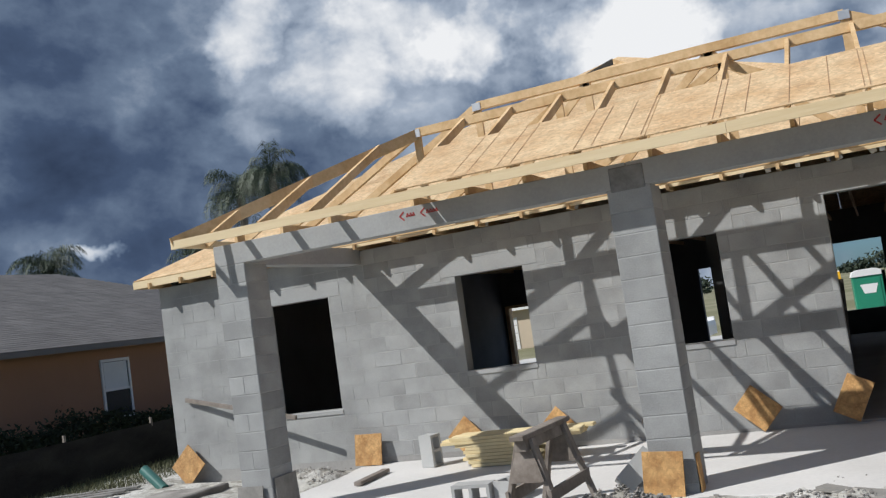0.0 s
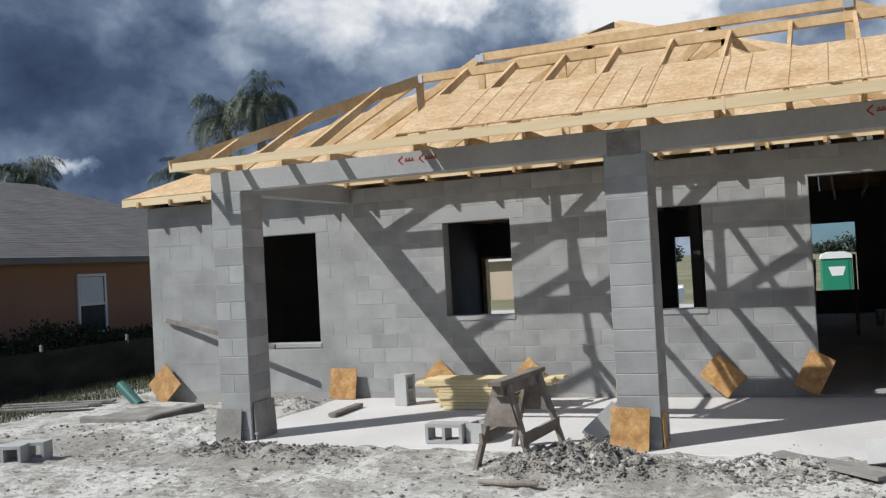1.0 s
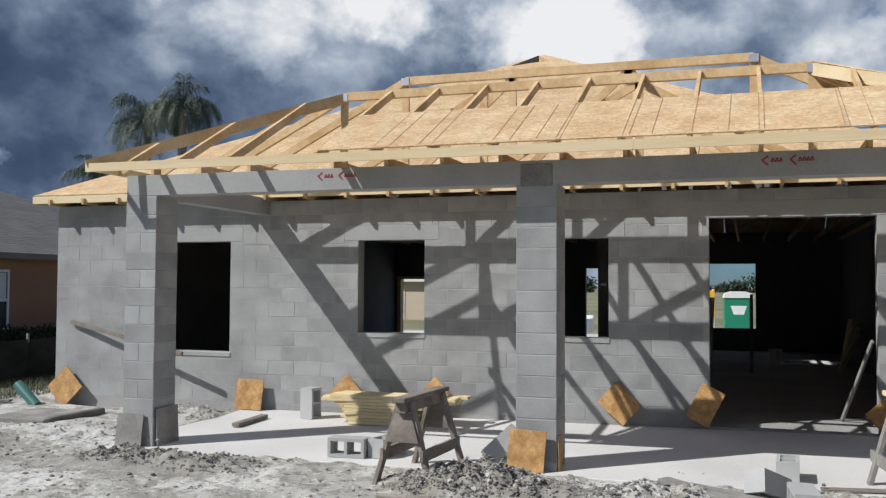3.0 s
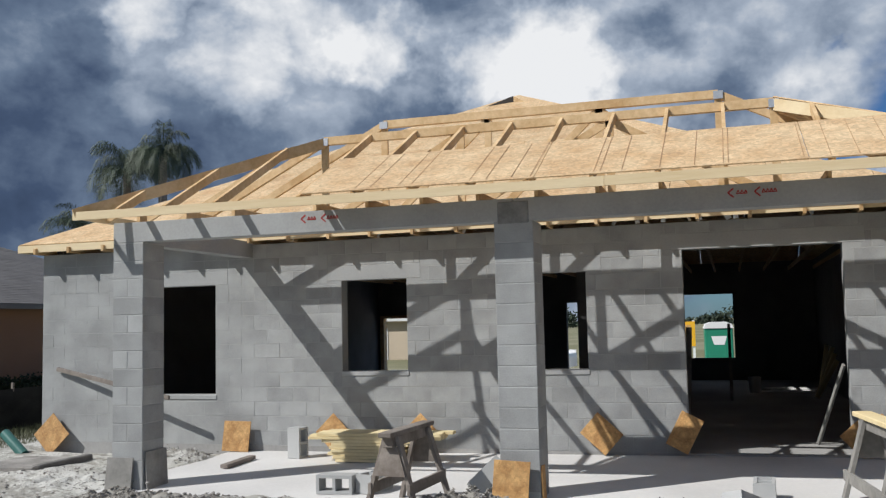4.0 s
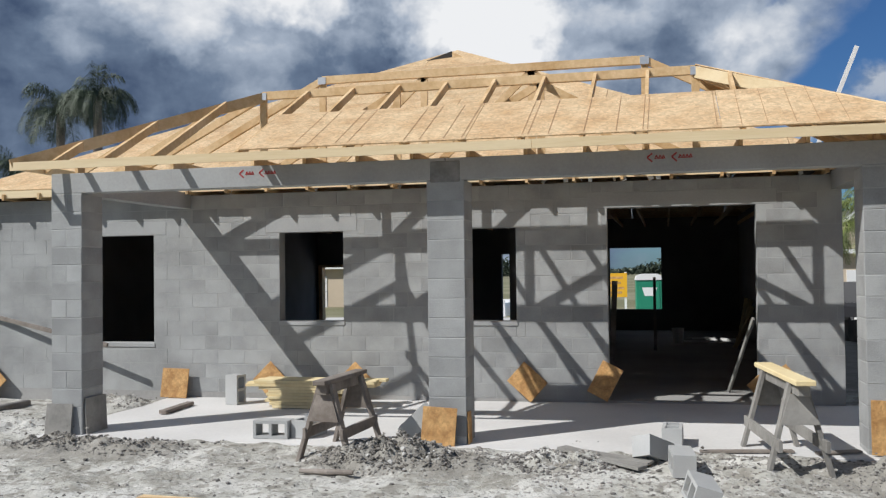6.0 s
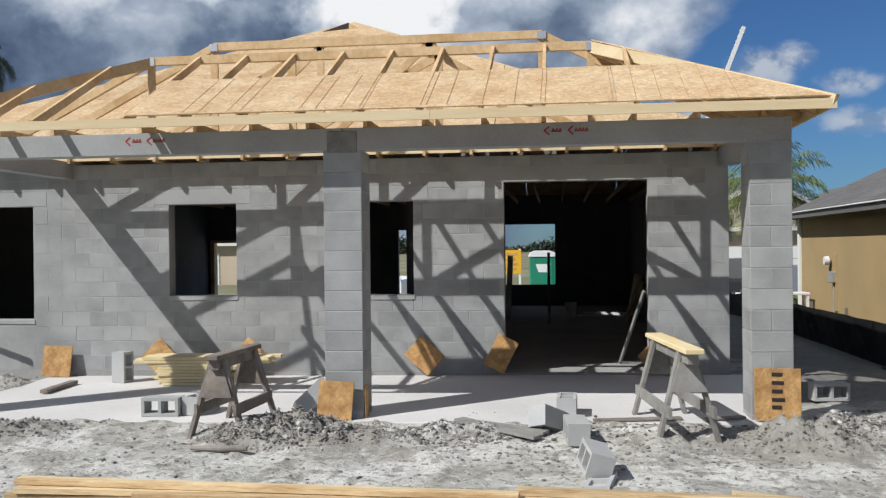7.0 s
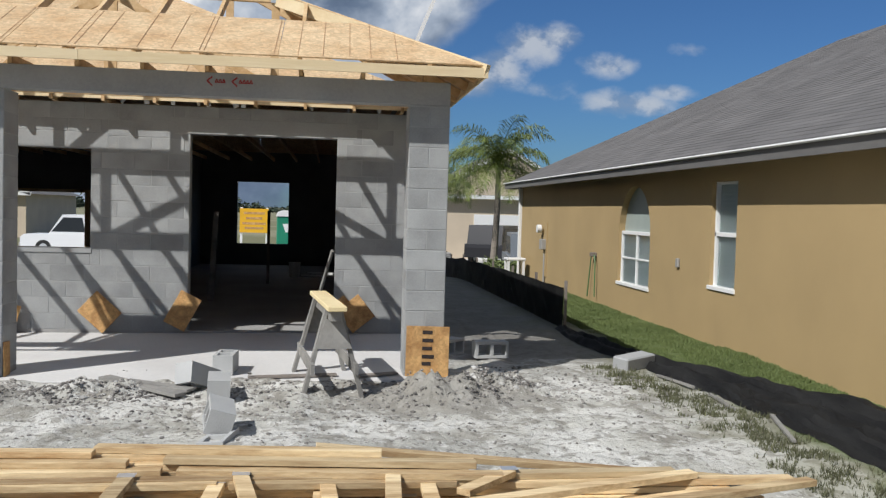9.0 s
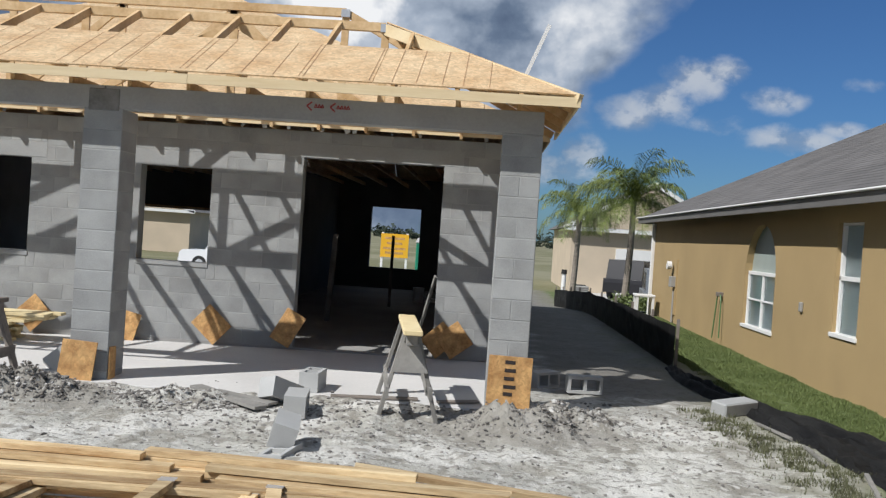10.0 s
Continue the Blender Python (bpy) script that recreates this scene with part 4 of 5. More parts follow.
board("board", "short brown board lying on the slab", (-4.88, 9.0, -0.06), (-4.90, 9.75, -0.05), 0.10, 0.045, M_OLDWOOD)
board("board", "pale pine brace sticking out along the wall", (-8.62, 10.46, 1.09), (-6.42, 10.12, 0.69), 0.038, 0.06, M_OLDWOOD)
board("board", "pale scrap board tipped over the rubble", (0.40, 7.36, -0.02), (1.18, 6.80, -0.07), 0.14, 0.03, M_GREYWOOD)
board("board", "grey scrap board on the rubble", (0.62, 7.22, -0.03), (1.25, 6.98, -0.06), 0.16, 0.025, M_GREYWOOD)
board("board", "thin board lying along the slab edge", (1.7, 7.5, -0.04), (2.55, 7.62, -0.03), 0.09, 0.02, M_OLDWOOD)
board("board", "thin board lying behind the sawhorse", (2.75, 7.55, -0.03), (3.15, 7.7, -0.025), 0.09, 0.02, M_OLDWOOD)
for k in range(4):
    board("board", "grey scrap board under the sawhorse", (-1.75 + 0.1 * k, 7.2 - 0.1 * k, -0.07 + 0.03 * k), (-0.95 + 0.08 * k, 7.35 - 0.12 * k, -0.06 + 0.03 * k), 0.12, 0.03, M_GREYWOOD)
log = bmesh.new()
cyl(log, (-1.84, 6.20, -0.085), (-1.55, 6.17, -0.08), 0.020, 0.030, 10)
cyl(log, (-1.56, 6.171, -0.08), (-1.33, 6.19, -0.08), 0.030, 0.022, 10)
single("log", log, M_OLDWOOD, "weathered grey log lying in the sand", "log")
for k in range(3):
    board("board", "old board lying at the lot's edge", (-10.6 - 0.1 * k, 8.7 + 0.3 * k, -0.06), (-9.2, 9.4 + 0.25 * k, -0.06), 0.14, 0.035, M_GREYWOOD)
board("board", "pale brace leaning on the door jamb", (2.22, 11.5, 0.02), (2.49, 10.75, 1.05), 0.03, 0.05, M_GREYWOOD)
for k in range(7):
    board("board", "pale board leaning on the inside wall", (2.78 + 0.05 * k, 18.4 + 0.42 * k, 0.02), (3.2, 18.5 + 0.40 * k, 0.75 + 0.12 * (k % 3)), 0.05, 0.085, M_PALEPINE)
board("stud", "bare timber post standing inside the house", (0.50, 14.2, 0.0), (0.57, 14.2, 1.50), 0.09, 0.09, M_OLDWOOD, "interior posts", (0, 1, 0))
board("stud", "thin timber post standing inside the house", (1.18, 18.0, 0.0), (1.18, 18.0, 1.52), 0.06, 0.06, M_OLDWOOD, "interior posts", (0, 1, 0))
for k, xx in enumerate((-7.75, -5.2)):
    board("stud", "bare timber post standing in the far room", (xx, 17.5 + 1.2 * k, 0.0), (xx + 0.25, 17.5 + 1.2 * k, 2.84), 0.09, 0.20, M_OLDWOOD, "interior posts", (0, 1, 0))
bucket = thing("bucket", "white plastic bucket on the house floor", "bucket", at=pose(1.66, 19.9, 0.0))
part("pail", cyl(bmesh.new(), (0, 0, 0), (0, 0, 0.32), 0.11, 0.135, 16), M_WHITE, bucket)
part("rim", cyl(bmesh.new(), (0, 0, 0.315), (0, 0, 0.345), 0.142, 0.142, 16), M_WHITE, bucket)
for k, (xx, yy, w, d) in enumerate(((2.35, 20.3, 1.1, 0.4), (2.75, 20.9, 0.7, 0.5), (2.2, 21.2, 0.5, 0.4))):
    single("sheet_scrap", bx((-w / 2, -d / 2, 0), (w / 2, d / 2, 0.02)), M_WHITE, "white sheet scrap lying on the house floor", "scrap", "sheet scraps", at=pose(xx, yy, 0.0, 0, 0, 12 * k))
# timber buck round the rear garage opening
buck = thing("garage_buck", "orange pine frame round the rear garage opening", "frame")
part("jamb", bx((-8.67, BY - 0.05, 0), (-8.55, BY + 0.2, 1.92)), M_TRUSS, buck)
part("jamb", bx((-4.09, BY - 0.05, 0), (-3.97, BY + 0.2, 1.92)), M_TRUSS, buck)
part("head", bx((-8.55, BY - 0.05, 1.84), (-4.09, BY + 0.2, 1.92)), M_TRUSS, buck)

pipe = bmesh.new()
cyl(pipe, (-9.12, 9.95, 0.18), (-8.72, 9.9, -0.12), 0.075, 0.075, 16)
single("drain_pipe", pipe, M_TEAL, "short teal plastic pipe leaning at the corner", "pipe")
pad = bmesh.new()
box(pad, (-8.4, 8.4, -0.2), (-7.25, 8.52, -0.035), None, 0.015)
box(pad, (-7.40, 8.55, -0.2), (-7.28, 9.6, -0.035), None, 0.015)
box(pad, (-8.4, 8.55, -0.2), (-7.40, 9.6, -0.085), None, 0.01)
single("concrete_pad", pad, M_CLOD, "low square concrete pad edged with sand", "concrete pad")

# ---- roof trusses lying in front of the camera ----


def roof_truss(tip, z, turn, webs):
    """A flat truss seen from its right tip: bottom chord, two top chords, upright webs, nail plates."""
    t = thing("roof_truss", "fresh pine roof truss lying flat in a stack", "truss", "stacked trusses", at=pose(tip[0], tip[1], z, 0, 0, 180 + turn))
    L, hh = 7.0, 1.10
    part("bottom_chord", bx((0.1, -0.045, -0.019), (L - 0.1, 0.044, 0.019), None, 0.002), M_PINE, t)
    for e in (0.0, L):
        part("top_chord", st((e, 0.06, 0.002), (L / 2, hh + 0.06, 0.002), 0.089, 0.038, (0, 0, 1), 0.002), M_PINE, t)
    for x, lean in webs:
        h = hh * 2 * min(x, L - x) / L
        part("web", st((x, 0.03, 0.022), (x + lean, h + 0.03, 0.022), 0.089, 0.038, (0, 0, 1), 0.002), M_PINE, t)
        part("plate", bx((x - 0.05, -0.035, 0.0415), (x + 0.05, 0.045, 0.043)), M_STEEL, t, "galvanised nail plate")


roof_truss((5.10, 3.90), -0.09, 1.5, ((1.50, -0.05), (2.16, -0.02), (3.08, 0.05), (3.70, 0.02), (4.50, 0.06), (5.40, 0.0)))
roof_truss((4.92, 3.91), -0.045, 0.4, ((2.48, 0.02), (3.62, 0.0), (4.30, 0.10), (5.10, 0.0)))
roof_truss((5.45, 3.92), 0.0, 1.2, ((2.40, 0.03), (2.98, -0.03), (3.60, 0.06), (4.14, 0.02), (4.90, 0.10)))
roof_truss((4.70, 3.97), 0.040, 2.4, ((1.15, 0.35), (1.85, 0.06), (2.72, -0.12), (3.35, 0.08), (4.70, 0.14)))
rl = random.Random(21)
# boards stepped up on the chords: layer, ends, distance back
for lay, row, xa, xb in ((0, 0, -1.2, 1.9), (0, 0, 1.92, 3.3), (0, 1, -1.5, 3.5), (0, 2, -1.3, 3.4), (0, 3, -2.2, 2.6), (1, 1, -1.45, 1.55), (1, 1, 1.57, 3.45), (1, 2, -1.2, 2.3), (1, 3, -2.25, 3.3),
                         (2, 2, -1.3, 1.25), (2, 2, 1.5, 3.35), (2, 3, -2.1, 2.5), (3, 3, -2.15, 1.15), (3, 3, 1.16, 2.75)):
    y0 = 3.79 + 0.102 * row + rl.uniform(-0.028, 0.028)
    z0 = 0.030 + 0.040 * lay
    dy = rl.uniform(-0.075, 0.075)
    board("long_board", "long fresh pine board on the truss stack", (xa + rl.uniform(-0.06, 0.06), y0 - dy, z0 + rl.uniform(-0.004, 0.004)), (xb + rl.uniform(-0.08, 0.08), y0 + dy, z0 + rl.uniform(-0.004, 0.004)), 0.089, 0.038, M_PINE, "boards on the truss stack")
board("long_board", "long pine board sagging off the stack to the sand", (2.4, 4.16, 0.15), (5.25, 4.30, -0.12), 0.089, 0.038, M_PINE, "boards on the truss stack")
for k in range(3):
    board("dunnage_block", "short timber bearer under the truss stack", (-0.4 + 1.9 * k, 3.5, -0.225), (-0.3 + 1.9 * k, 4.15, -0.222), 0.09, 0.05, M_GREYWOOD, "bearers")

# ---- silt fences ----


def silt_fence(name, label, pts, h, sag=0.04, side=1):
    f = thing(name, label, "silt fence", "silt fences")
    bm = bmesh.new()
    rows = []
    dense = []
    for (p, q) in zip(pts, pts[1:]):
        m = max(2, int((Vector(q) - Vector(p)).length / 0.25))
        for i in range(m):
            dense.append(Vector(p).lerp(Vector(q), i / m))
    dense.append(Vector(pts[-1]))
    for i, p in enumerate(dense):
        w = noise.noise((p.x * 1.3, p.y * 1.3, 2))
        col = []
        for j in range(5):
            v = j / 4
            col.append(bm.verts.new((p.x + 0.06 * w * v + 0.03 * noise.noise((p.y * 4, v * 3, 0)), p.y, p.z - 0.05 + (h + sag * noise.noise((p.y * 0.8, 5, 5))) * v)))
        rows.append(col)
    for a, b in zip(rows, rows[1:]):
        for j in range(4):
            bm.faces.new((a[j], b[j], b[j + 1], a[j + 1]))
    bmesh.ops.solidify(bm, geom=bm.faces[:], thickness=0.004)
    part("fabric", bm, M_BLACKFAB, f)
    for i in range(0, len(dense), 8):
        p = dense[i]
        part("post", bx((p.x + side * 0.04 - 0.02, p.y - 0.02, p.z - 0.1), (p.x + side * 0.04 + 0.02, p.y + 0.02, p.z + h + 0.06)), M_OLDWOOD, f)
    return f


silt_fence("silt_fence", "black silt fence on wooden stakes along the lot", [(5.95, 11.98, -0.1), (5.95, 15.5, -0.12), (5.85, 22, -0.2), (5.65, 30, -0.6)], 0.66)
silt_fence("silt_fence", "black silt fence in the shade along the far lot line", [(-11.4, 8.6, -0.1), (-11.5, 13.0, -0.1), (-11.7, 22.0, -0.2)], 0.78, 0.04, -1)


def fallen_fabric():
    bm = bmesh.new()
    path = [(5.95, 11.95), (5.85, 10.6), (5.92, 9.6), (6.16, 8.8), (6.30, 8.0), (6.50, 7.2), (6.62, 6.4), (6.72, 5.5), (6.85, 4.4), (6.95, 3.2)]
    rows = []
    m = 18
    pts = []
    for (a, b) in zip(path, path[1:]):
        for i in range(8):
            pts.append(Vector((*a, 0)).lerp(Vector((*b, 0)), i / 8))
    for i, p in enumerate(pts):
        d = (pts[min(i + 1, len(pts) - 1)] - pts[max(i - 1, 0)]).normalized()
        nrm = Vector((d.y, -d.x, 0))
        width = 0.26 + 0.62 * min(1, max(0, (i - 24) / 28))
        row = []
        for j in range(m + 1):
            v = j / m - 0.5
            q = p + nrm * (v * width)
            lift = 0.02 + 0.10 * abs(noise.noise((v * 15 * width, i * 0.045, 1))) + 0.04 * math.cos(v * math.pi) + 0.015 * noise.noise((v * 4, i * 0.4, 6)) + 0.13 * min(1.0, i / 40) * math.exp(-((v + 0.30) / 0.13) ** 2)
            row.append(bm.verts.new((q.x, q.y, G(q.x, q.y) + max(0.0, lift * (1 - (2 * v) ** 4)) + 0.006)))
        rows.append(row)
    for a, b in zip(rows, rows[1:]):
        for j in range(m):
            bm.faces.new((a[j], b[j], b[j + 1], a[j + 1]))
    bmesh.ops.solidify(bm, geom=bm.faces[:], thickness=0.004)
    f = thing("fallen_silt_fence", "rumpled black silt fence fallen on the ground", "silt fence", "silt fences")
    part("fabric", bm, M_BLACKFAB, f)
    for p, q in (((6.02, 8.1), (6.10, 7.3)), ((6.10, 6.9), (6.02, 6.2)), ((6.22, 5.9), (6.05, 5.2))):
        part("stake", st((*p, G(*p) + 0.025), (*q, G(*q) + 0.03), 0.035, 0.02), M_GREYWOOD, f, "grey wooden stake lying flat")


fallen_fabric()

# ---- neighbouring houses ----


def shingle_slope(parent, corner, along, up, length, run, clip_fn):
    """Courses of shingles on a slope; along and up are unit vectors, clip_fn limits the run at each height."""
    verts, faces = [], []
    r = random.Random(4)
    nrm = along.cross(up).normalized()
    if nrm.z < 0:
        nrm = -nrm
    v, k = 0.0, 0
    while v < run:
        a0, a1 = clip_fn(v)
        a = a0 - r.uniform(0, 0.6)
        while a < a1:
            b = a + r.uniform(0.25, 1.0)
            s, e = max(a, a0), min(b, a1)
            if e - s > 0.02:
                i = len(verts)
                lift = 0.003 + r.uniform(0, 0.003)
                for (aa, vv, ll) in ((s, v, lift), (e, v, lift), (e, v + 0.15, 0.001), (s, v + 0.15, 0.001), (s, v, 0.0), (e, v, 0.0)):
                    verts.append(corner + along * aa + up * vv + nrm * ll)
                faces += [(i, i + 1, i + 2, i + 3), (i + 4, i + 5, i + 1, i)]
            a = b
        v += 0.14
    me = bpy.data.meshes.new("shingles")
    me.from_pydata([tuple(p) for p in verts], [], faces)
    me.materials.append(M_SHINGLE)
    ob = part("shingles", me, None, parent)
    ob["kind"] = "stuff"
    return ob


def window_unit(parent, y0, y1, z0, z1, x, arch=0.0, meeting=0.5, grid=False, blind=True):
    """A window in a wall at x whose outside is at smaller x."""
    w = part("window", bx((x + 0.04, y0, z0), (x + 0.08, y1, z1)), M_BLIND if blind else M_DARKGLASS, parent, "white framed window with closed pale blinds")
    f = 0.024

    def bar(a, b, c, d, nm="frame"):
        part(nm, bx((x - 0.02, a, c), (x + 0.05, b, d), None, 0.004), M_WHITE, w)
    bar(y0 + 0.002, y0 + f * 2, z0, z1)
    bar(y1 - f * 2, y1 - 0.002, z0, z1)
    if not arch:
        bar(y0 + f * 2, y1 - f * 2, z1 - f * 1.6, z1 - 0.002)
    part("sill", bx((x - 0.10, y0 - 0.03, z0 - 0.045), (x + 0.03, y1 + 0.03, z0 + 0.012), None, 0.006), M_WHITE, w)
    zm = z0 + (z1 - z0) * meeting
    bar(y0, y1, zm - 0.03, zm + 0.03, "rail")
    part("pane", bx((x + 0.03, y0, zm), (x + 0.036, y1, z1)), GLASS, w)
    part("pane", bx((x + 0.02, y0, z0), (x + 0.026, y1, zm)), GLASS, w)
    k = z0 + 0.05
    while k < z1:
        if grid:
            break
        part("slat", bx((x + 0.037, y0 + 0.02, k), (x + 0.0395, y1 - 0.02, k + 0.028)), M_WHITE, w)
        k += 0.06
    if grid:
        ym = (y0 + y1) / 2
        bar(ym - 0.02, ym + 0.02, z0, zm, "muntin")
        bar(y0, y1, (z0 + zm) / 2 - 0.015, (z0 + zm) / 2 + 0.015, "muntin")
    if arch:
        yc, rad = (y0 + y1) / 2, (y1 - y0) / 2
        n = 14
        bm = bmesh.new()
        prism(bm, [(x + 0.04, yc + rad * math.cos(math.pi * i / n), z1 + arch * math.sin(math.pi * i / n)) for i in range(n + 1)], (0.04, 0, 0))
        # no glass here: the reflected sky is painted as a flat colour
        part("arch_light", bm, M_SKYREFLECT, w, "arched top light with the sky's grey-green reflection as its colour")


def glass_material():
    m = bpy.data.materials.new("window_glass")
    m.use_nodes = True
    t = m.node_tree
    bs = t.nodes["Principled BSDF"]
    bs.inputs["Base Color"].default_value = (0.75, 0.82, 0.82, 1)
    bs.inputs["Roughness"].default_value = 0.03
    bs.inputs["Transmission Weight"].default_value = 1.0
    bs.inputs["IOR"].default_value = 1.1
    return m


GLASS = glass_material()


def stucco_skin(bm, x, depth, y0, y1, z0, z1, holes):
    """The outer layer of a wall facing -x, cut for its windows (ya, yb, za, zb, arch rise)."""
    y = y0
    for ya, yb, za, zb, rise in sorted(holes):
        box(bm, (x, y, z0), (x + depth, ya, z1))
        box(bm, (x, ya, z0), (x + depth, yb, za))
        if rise:
            n, yc, rad = 16, (ya + yb) / 2, (yb - ya) / 2
            for i in range(n):
                p, q = math.pi * i / n, math.pi * (i + 1) / n
                pa, qa = (yc + rad * math.cos(p), zb + rise * math.sin(p)), (yc + rad * math.cos(q), zb + rise * math.sin(q))
                prism(bm, [(x, pa[0], pa[1]), (x, qa[0], qa[1]), (x, qa[0], z1), (x, pa[0], z1)], (depth, 0, 0))
        else:
            box(bm, (x, ya, zb), (x + depth, yb, z1))
        y = yb
    box(bm, (x, y, z0), (x + depth, y1, z1))
    return bm


def hip_house(name, label, x0, x1, y0, y1, zb, ze, m_wall, ridge, over=0.38, holes=()):
    """Walls and hip roof; ridge = (x, y near, y far, z)."""
    h = thing(name, label, "house", "neighbouring houses")
    wall_bm = bx((x0 + (0.16 if holes else 0), y0, zb), (x1, y1, ze))
    if holes:
        stucco_skin(wall_bm, x0, 0.16, y0, y1, zb, ze, holes)
    part("wall", wall_bm, m_wall, h)
    e = [Vector((x0 - over, y0 - over, ze)), Vector((x1 + over, y0 - over, ze)), Vector((x1 + over, y1 + over, ze)), Vector((x0 - over, y1 + over, ze))]
    ra, rb = Vector((ridge[0], ridge[1], ridge[3])), Vector((ridge[0], ridge[2], ridge[3]))
    bm = bmesh.new()
    v = [bm.verts.new(p + Vector((0, 0, 0.0))) for p in (*e, ra, rb)]
    for f in ((0, 1, 4), (1, 2, 5, 4), (2, 3, 5), (3, 0, 4, 5), (3, 2, 1, 0)):
        bm.faces.new([v[i] for i in f])
    bmesh.ops.recalc_face_normals(bm, faces=bm.faces[:])
    roof = part("roof", bm, M_SHINGLE, h, "dark grey shingle hip roof")
    for p, q in zip(e, e[1:] + e[:1]):
        part("fascia", st(p + Vector((0, 0, -0.07)), q + Vector((0, 0, -0.07)), 0.03, 0.13), M_FASCIA_DARK, h)
    return h, roof


nh, nroof = hip_house("neighbour_house", "tan stucco house with a dark shingle hip roof", 7.69, 20.5, -6.0, 23.6, -0.4, 2.42, M_STUCCO_TAN, (14.0, 1.0, 18.7, 5.80), 0.38, [(3.5, 4.3, 0.68, 2.12, 0), (9.92, 10.72, 0.68, 2.12, 0), (13.15, 14.80, 0.42, 1.32, 0.82)])
rise = Vector((14.0 - 7.31, 0, 5.80 - 2.42))
shingle_slope(nroof, Vector((7.31, -6.38, 2.425)), Vector((0, 1, 0)), rise.normalized(), 30.3, rise.length, lambda v: (7.4 * v / rise.length, 30.36 - 5.28 * v / rise.length))
part("gutter", bx((7.24, -6.3, 2.415), (7.31, 23.95, 2.445), None, 0.010), M_WHITE, nh, "white aluminium gutter")
part("downspout", bx((7.60, 23.36, -0.2), (7.69, 23.46, 2.3), None, 0.01), M_WHITE, nh)
window_unit(nh, 13.15, 14.80, 0.42, 1.32, 7.765, arch=0.82, meeting=0.999, grid=True)
window_unit(nh, 9.92, 10.72, 0.68, 2.12, 7.765, meeting=0.5)
window_unit(nh, 3.5, 4.3, 0.68, 2.12, 7.765, meeting=0.5)
part("meter_box", bx((7.55, 20.35, 0.75), (7.69, 20.6, 1.0), None, 0.01), M_METER, nh)
part("meter_board", bx((7.66, 20.3, 0.1), (7.69, 20.5, 1.4)), M_STUCCO_TAN, nh)
part("meter_dial", cyl(bmesh.new(), (7.52, 20.75, 1.25), (7.62, 20.75, 1.25), 0.10, 0.10, 14), M_WHITE, nh)
part("conduit", cyl(bmesh.new(), (7.65, 20.45, -0.1), (7.65, 20.45, 0.8), 0.025, 0.025, 8), M_METER, nh)
part("wall_outlet", bx((7.65, 11.8, 0.86), (7.69, 11.9, 1.0), None, 0.01), M_METER, nh)
# hose on its hook
hose = thing("garden_hose", "green garden hose hung on a wall hook", "hose")
hb = bmesh.new()
for k in range(10):
    a, b = math.pi * k / 10, math.pi * (k + 1) / 10
    cyl(hb, (7.63, 16.2 + 0.16 * math.cos(a), 0.65 + 0.2 * math.sin(a)), (7.63, 16.2 + 0.16 * math.cos(b), 0.65 + 0.2 * math.sin(b)), 0.014, 0.014, 6)
cyl(hb, (7.63, 16.36, 0.65), (7.62, 16.5, -0.02), 0.014, 0.014, 6)
cyl(hb, (7.63, 16.04, 0.65), (7.62, 16.0, 0.02), 0.014, 0.014, 6)
part("coil", hb, M_HOSE, hose)
part("hook", bx((7.58, 16.12, 0.80), (7.69, 16.28, 0.88), None, 0.008), M_OLDWOOD, hose)
# white stool-like pump stand
stand = thing("white_stand", "small white plastic stand beside the downspout", "stand", at=pose(7.3, 22.3, -0.12))
part("top", bx((-0.25, -0.25, 0.5), (0.25, 0.25, 0.56), None, 0.01), M_WHITE, stand)
for sx in (-0.2, 0.2):
    for sy in (-0.2, 0.2):
        part("leg", bx((sx - 0.03, sy - 0.03, 0), (sx + 0.03, sy + 0.03, 0.5)), M_WHITE, stand)

lh, lroof = hip_house("neighbour_house", "brown stucco house with a grey shingle hip roof in shade", -29.0, -16.3, 4.0, 27.0, -0.6, 2.40, M_STUCCO_BROWN, (-22.4, 10.5, 20.8, 5.0))
rise_l = Vector((-22.4 + 15.92, 0, 5.0 - 2.4))
shingle_slope(lroof, Vector((-15.92, 3.62, 2.405)), Vector((0, 1, 0)), rise_l.normalized(), 23.8, rise_l.length, lambda v: (6.9 * v / rise_l.length, 23.76 - 6.6 * v / rise_l.length))
wy0, wy1 = 16.3, 17.15
lw = part("window", bx((-16.34, wy0, 0.55), (-16.28, wy1, 1.95)), M_DARKGLASS, lh, "white framed window with the blind half down")
part("blind", bx((-16.285, wy0 + 0.04, 1.25), (-16.27, wy1 - 0.04, 1.92)), M_BLIND, lw)
for a, b, c, d in ((wy0 - 0.05, wy0 + 0.01, 0.5, 2.0), (wy1 - 0.01, wy1 + 0.05, 0.5, 2.0), (wy0, wy1, 0.5, 0.57), (wy0, wy1, 1.93, 2.0), (wy0, wy1, 1.21, 1.27)):
    part("frame", bx((-16.30, a, c), (-16.25, b, d)), M_WHITE, lw)


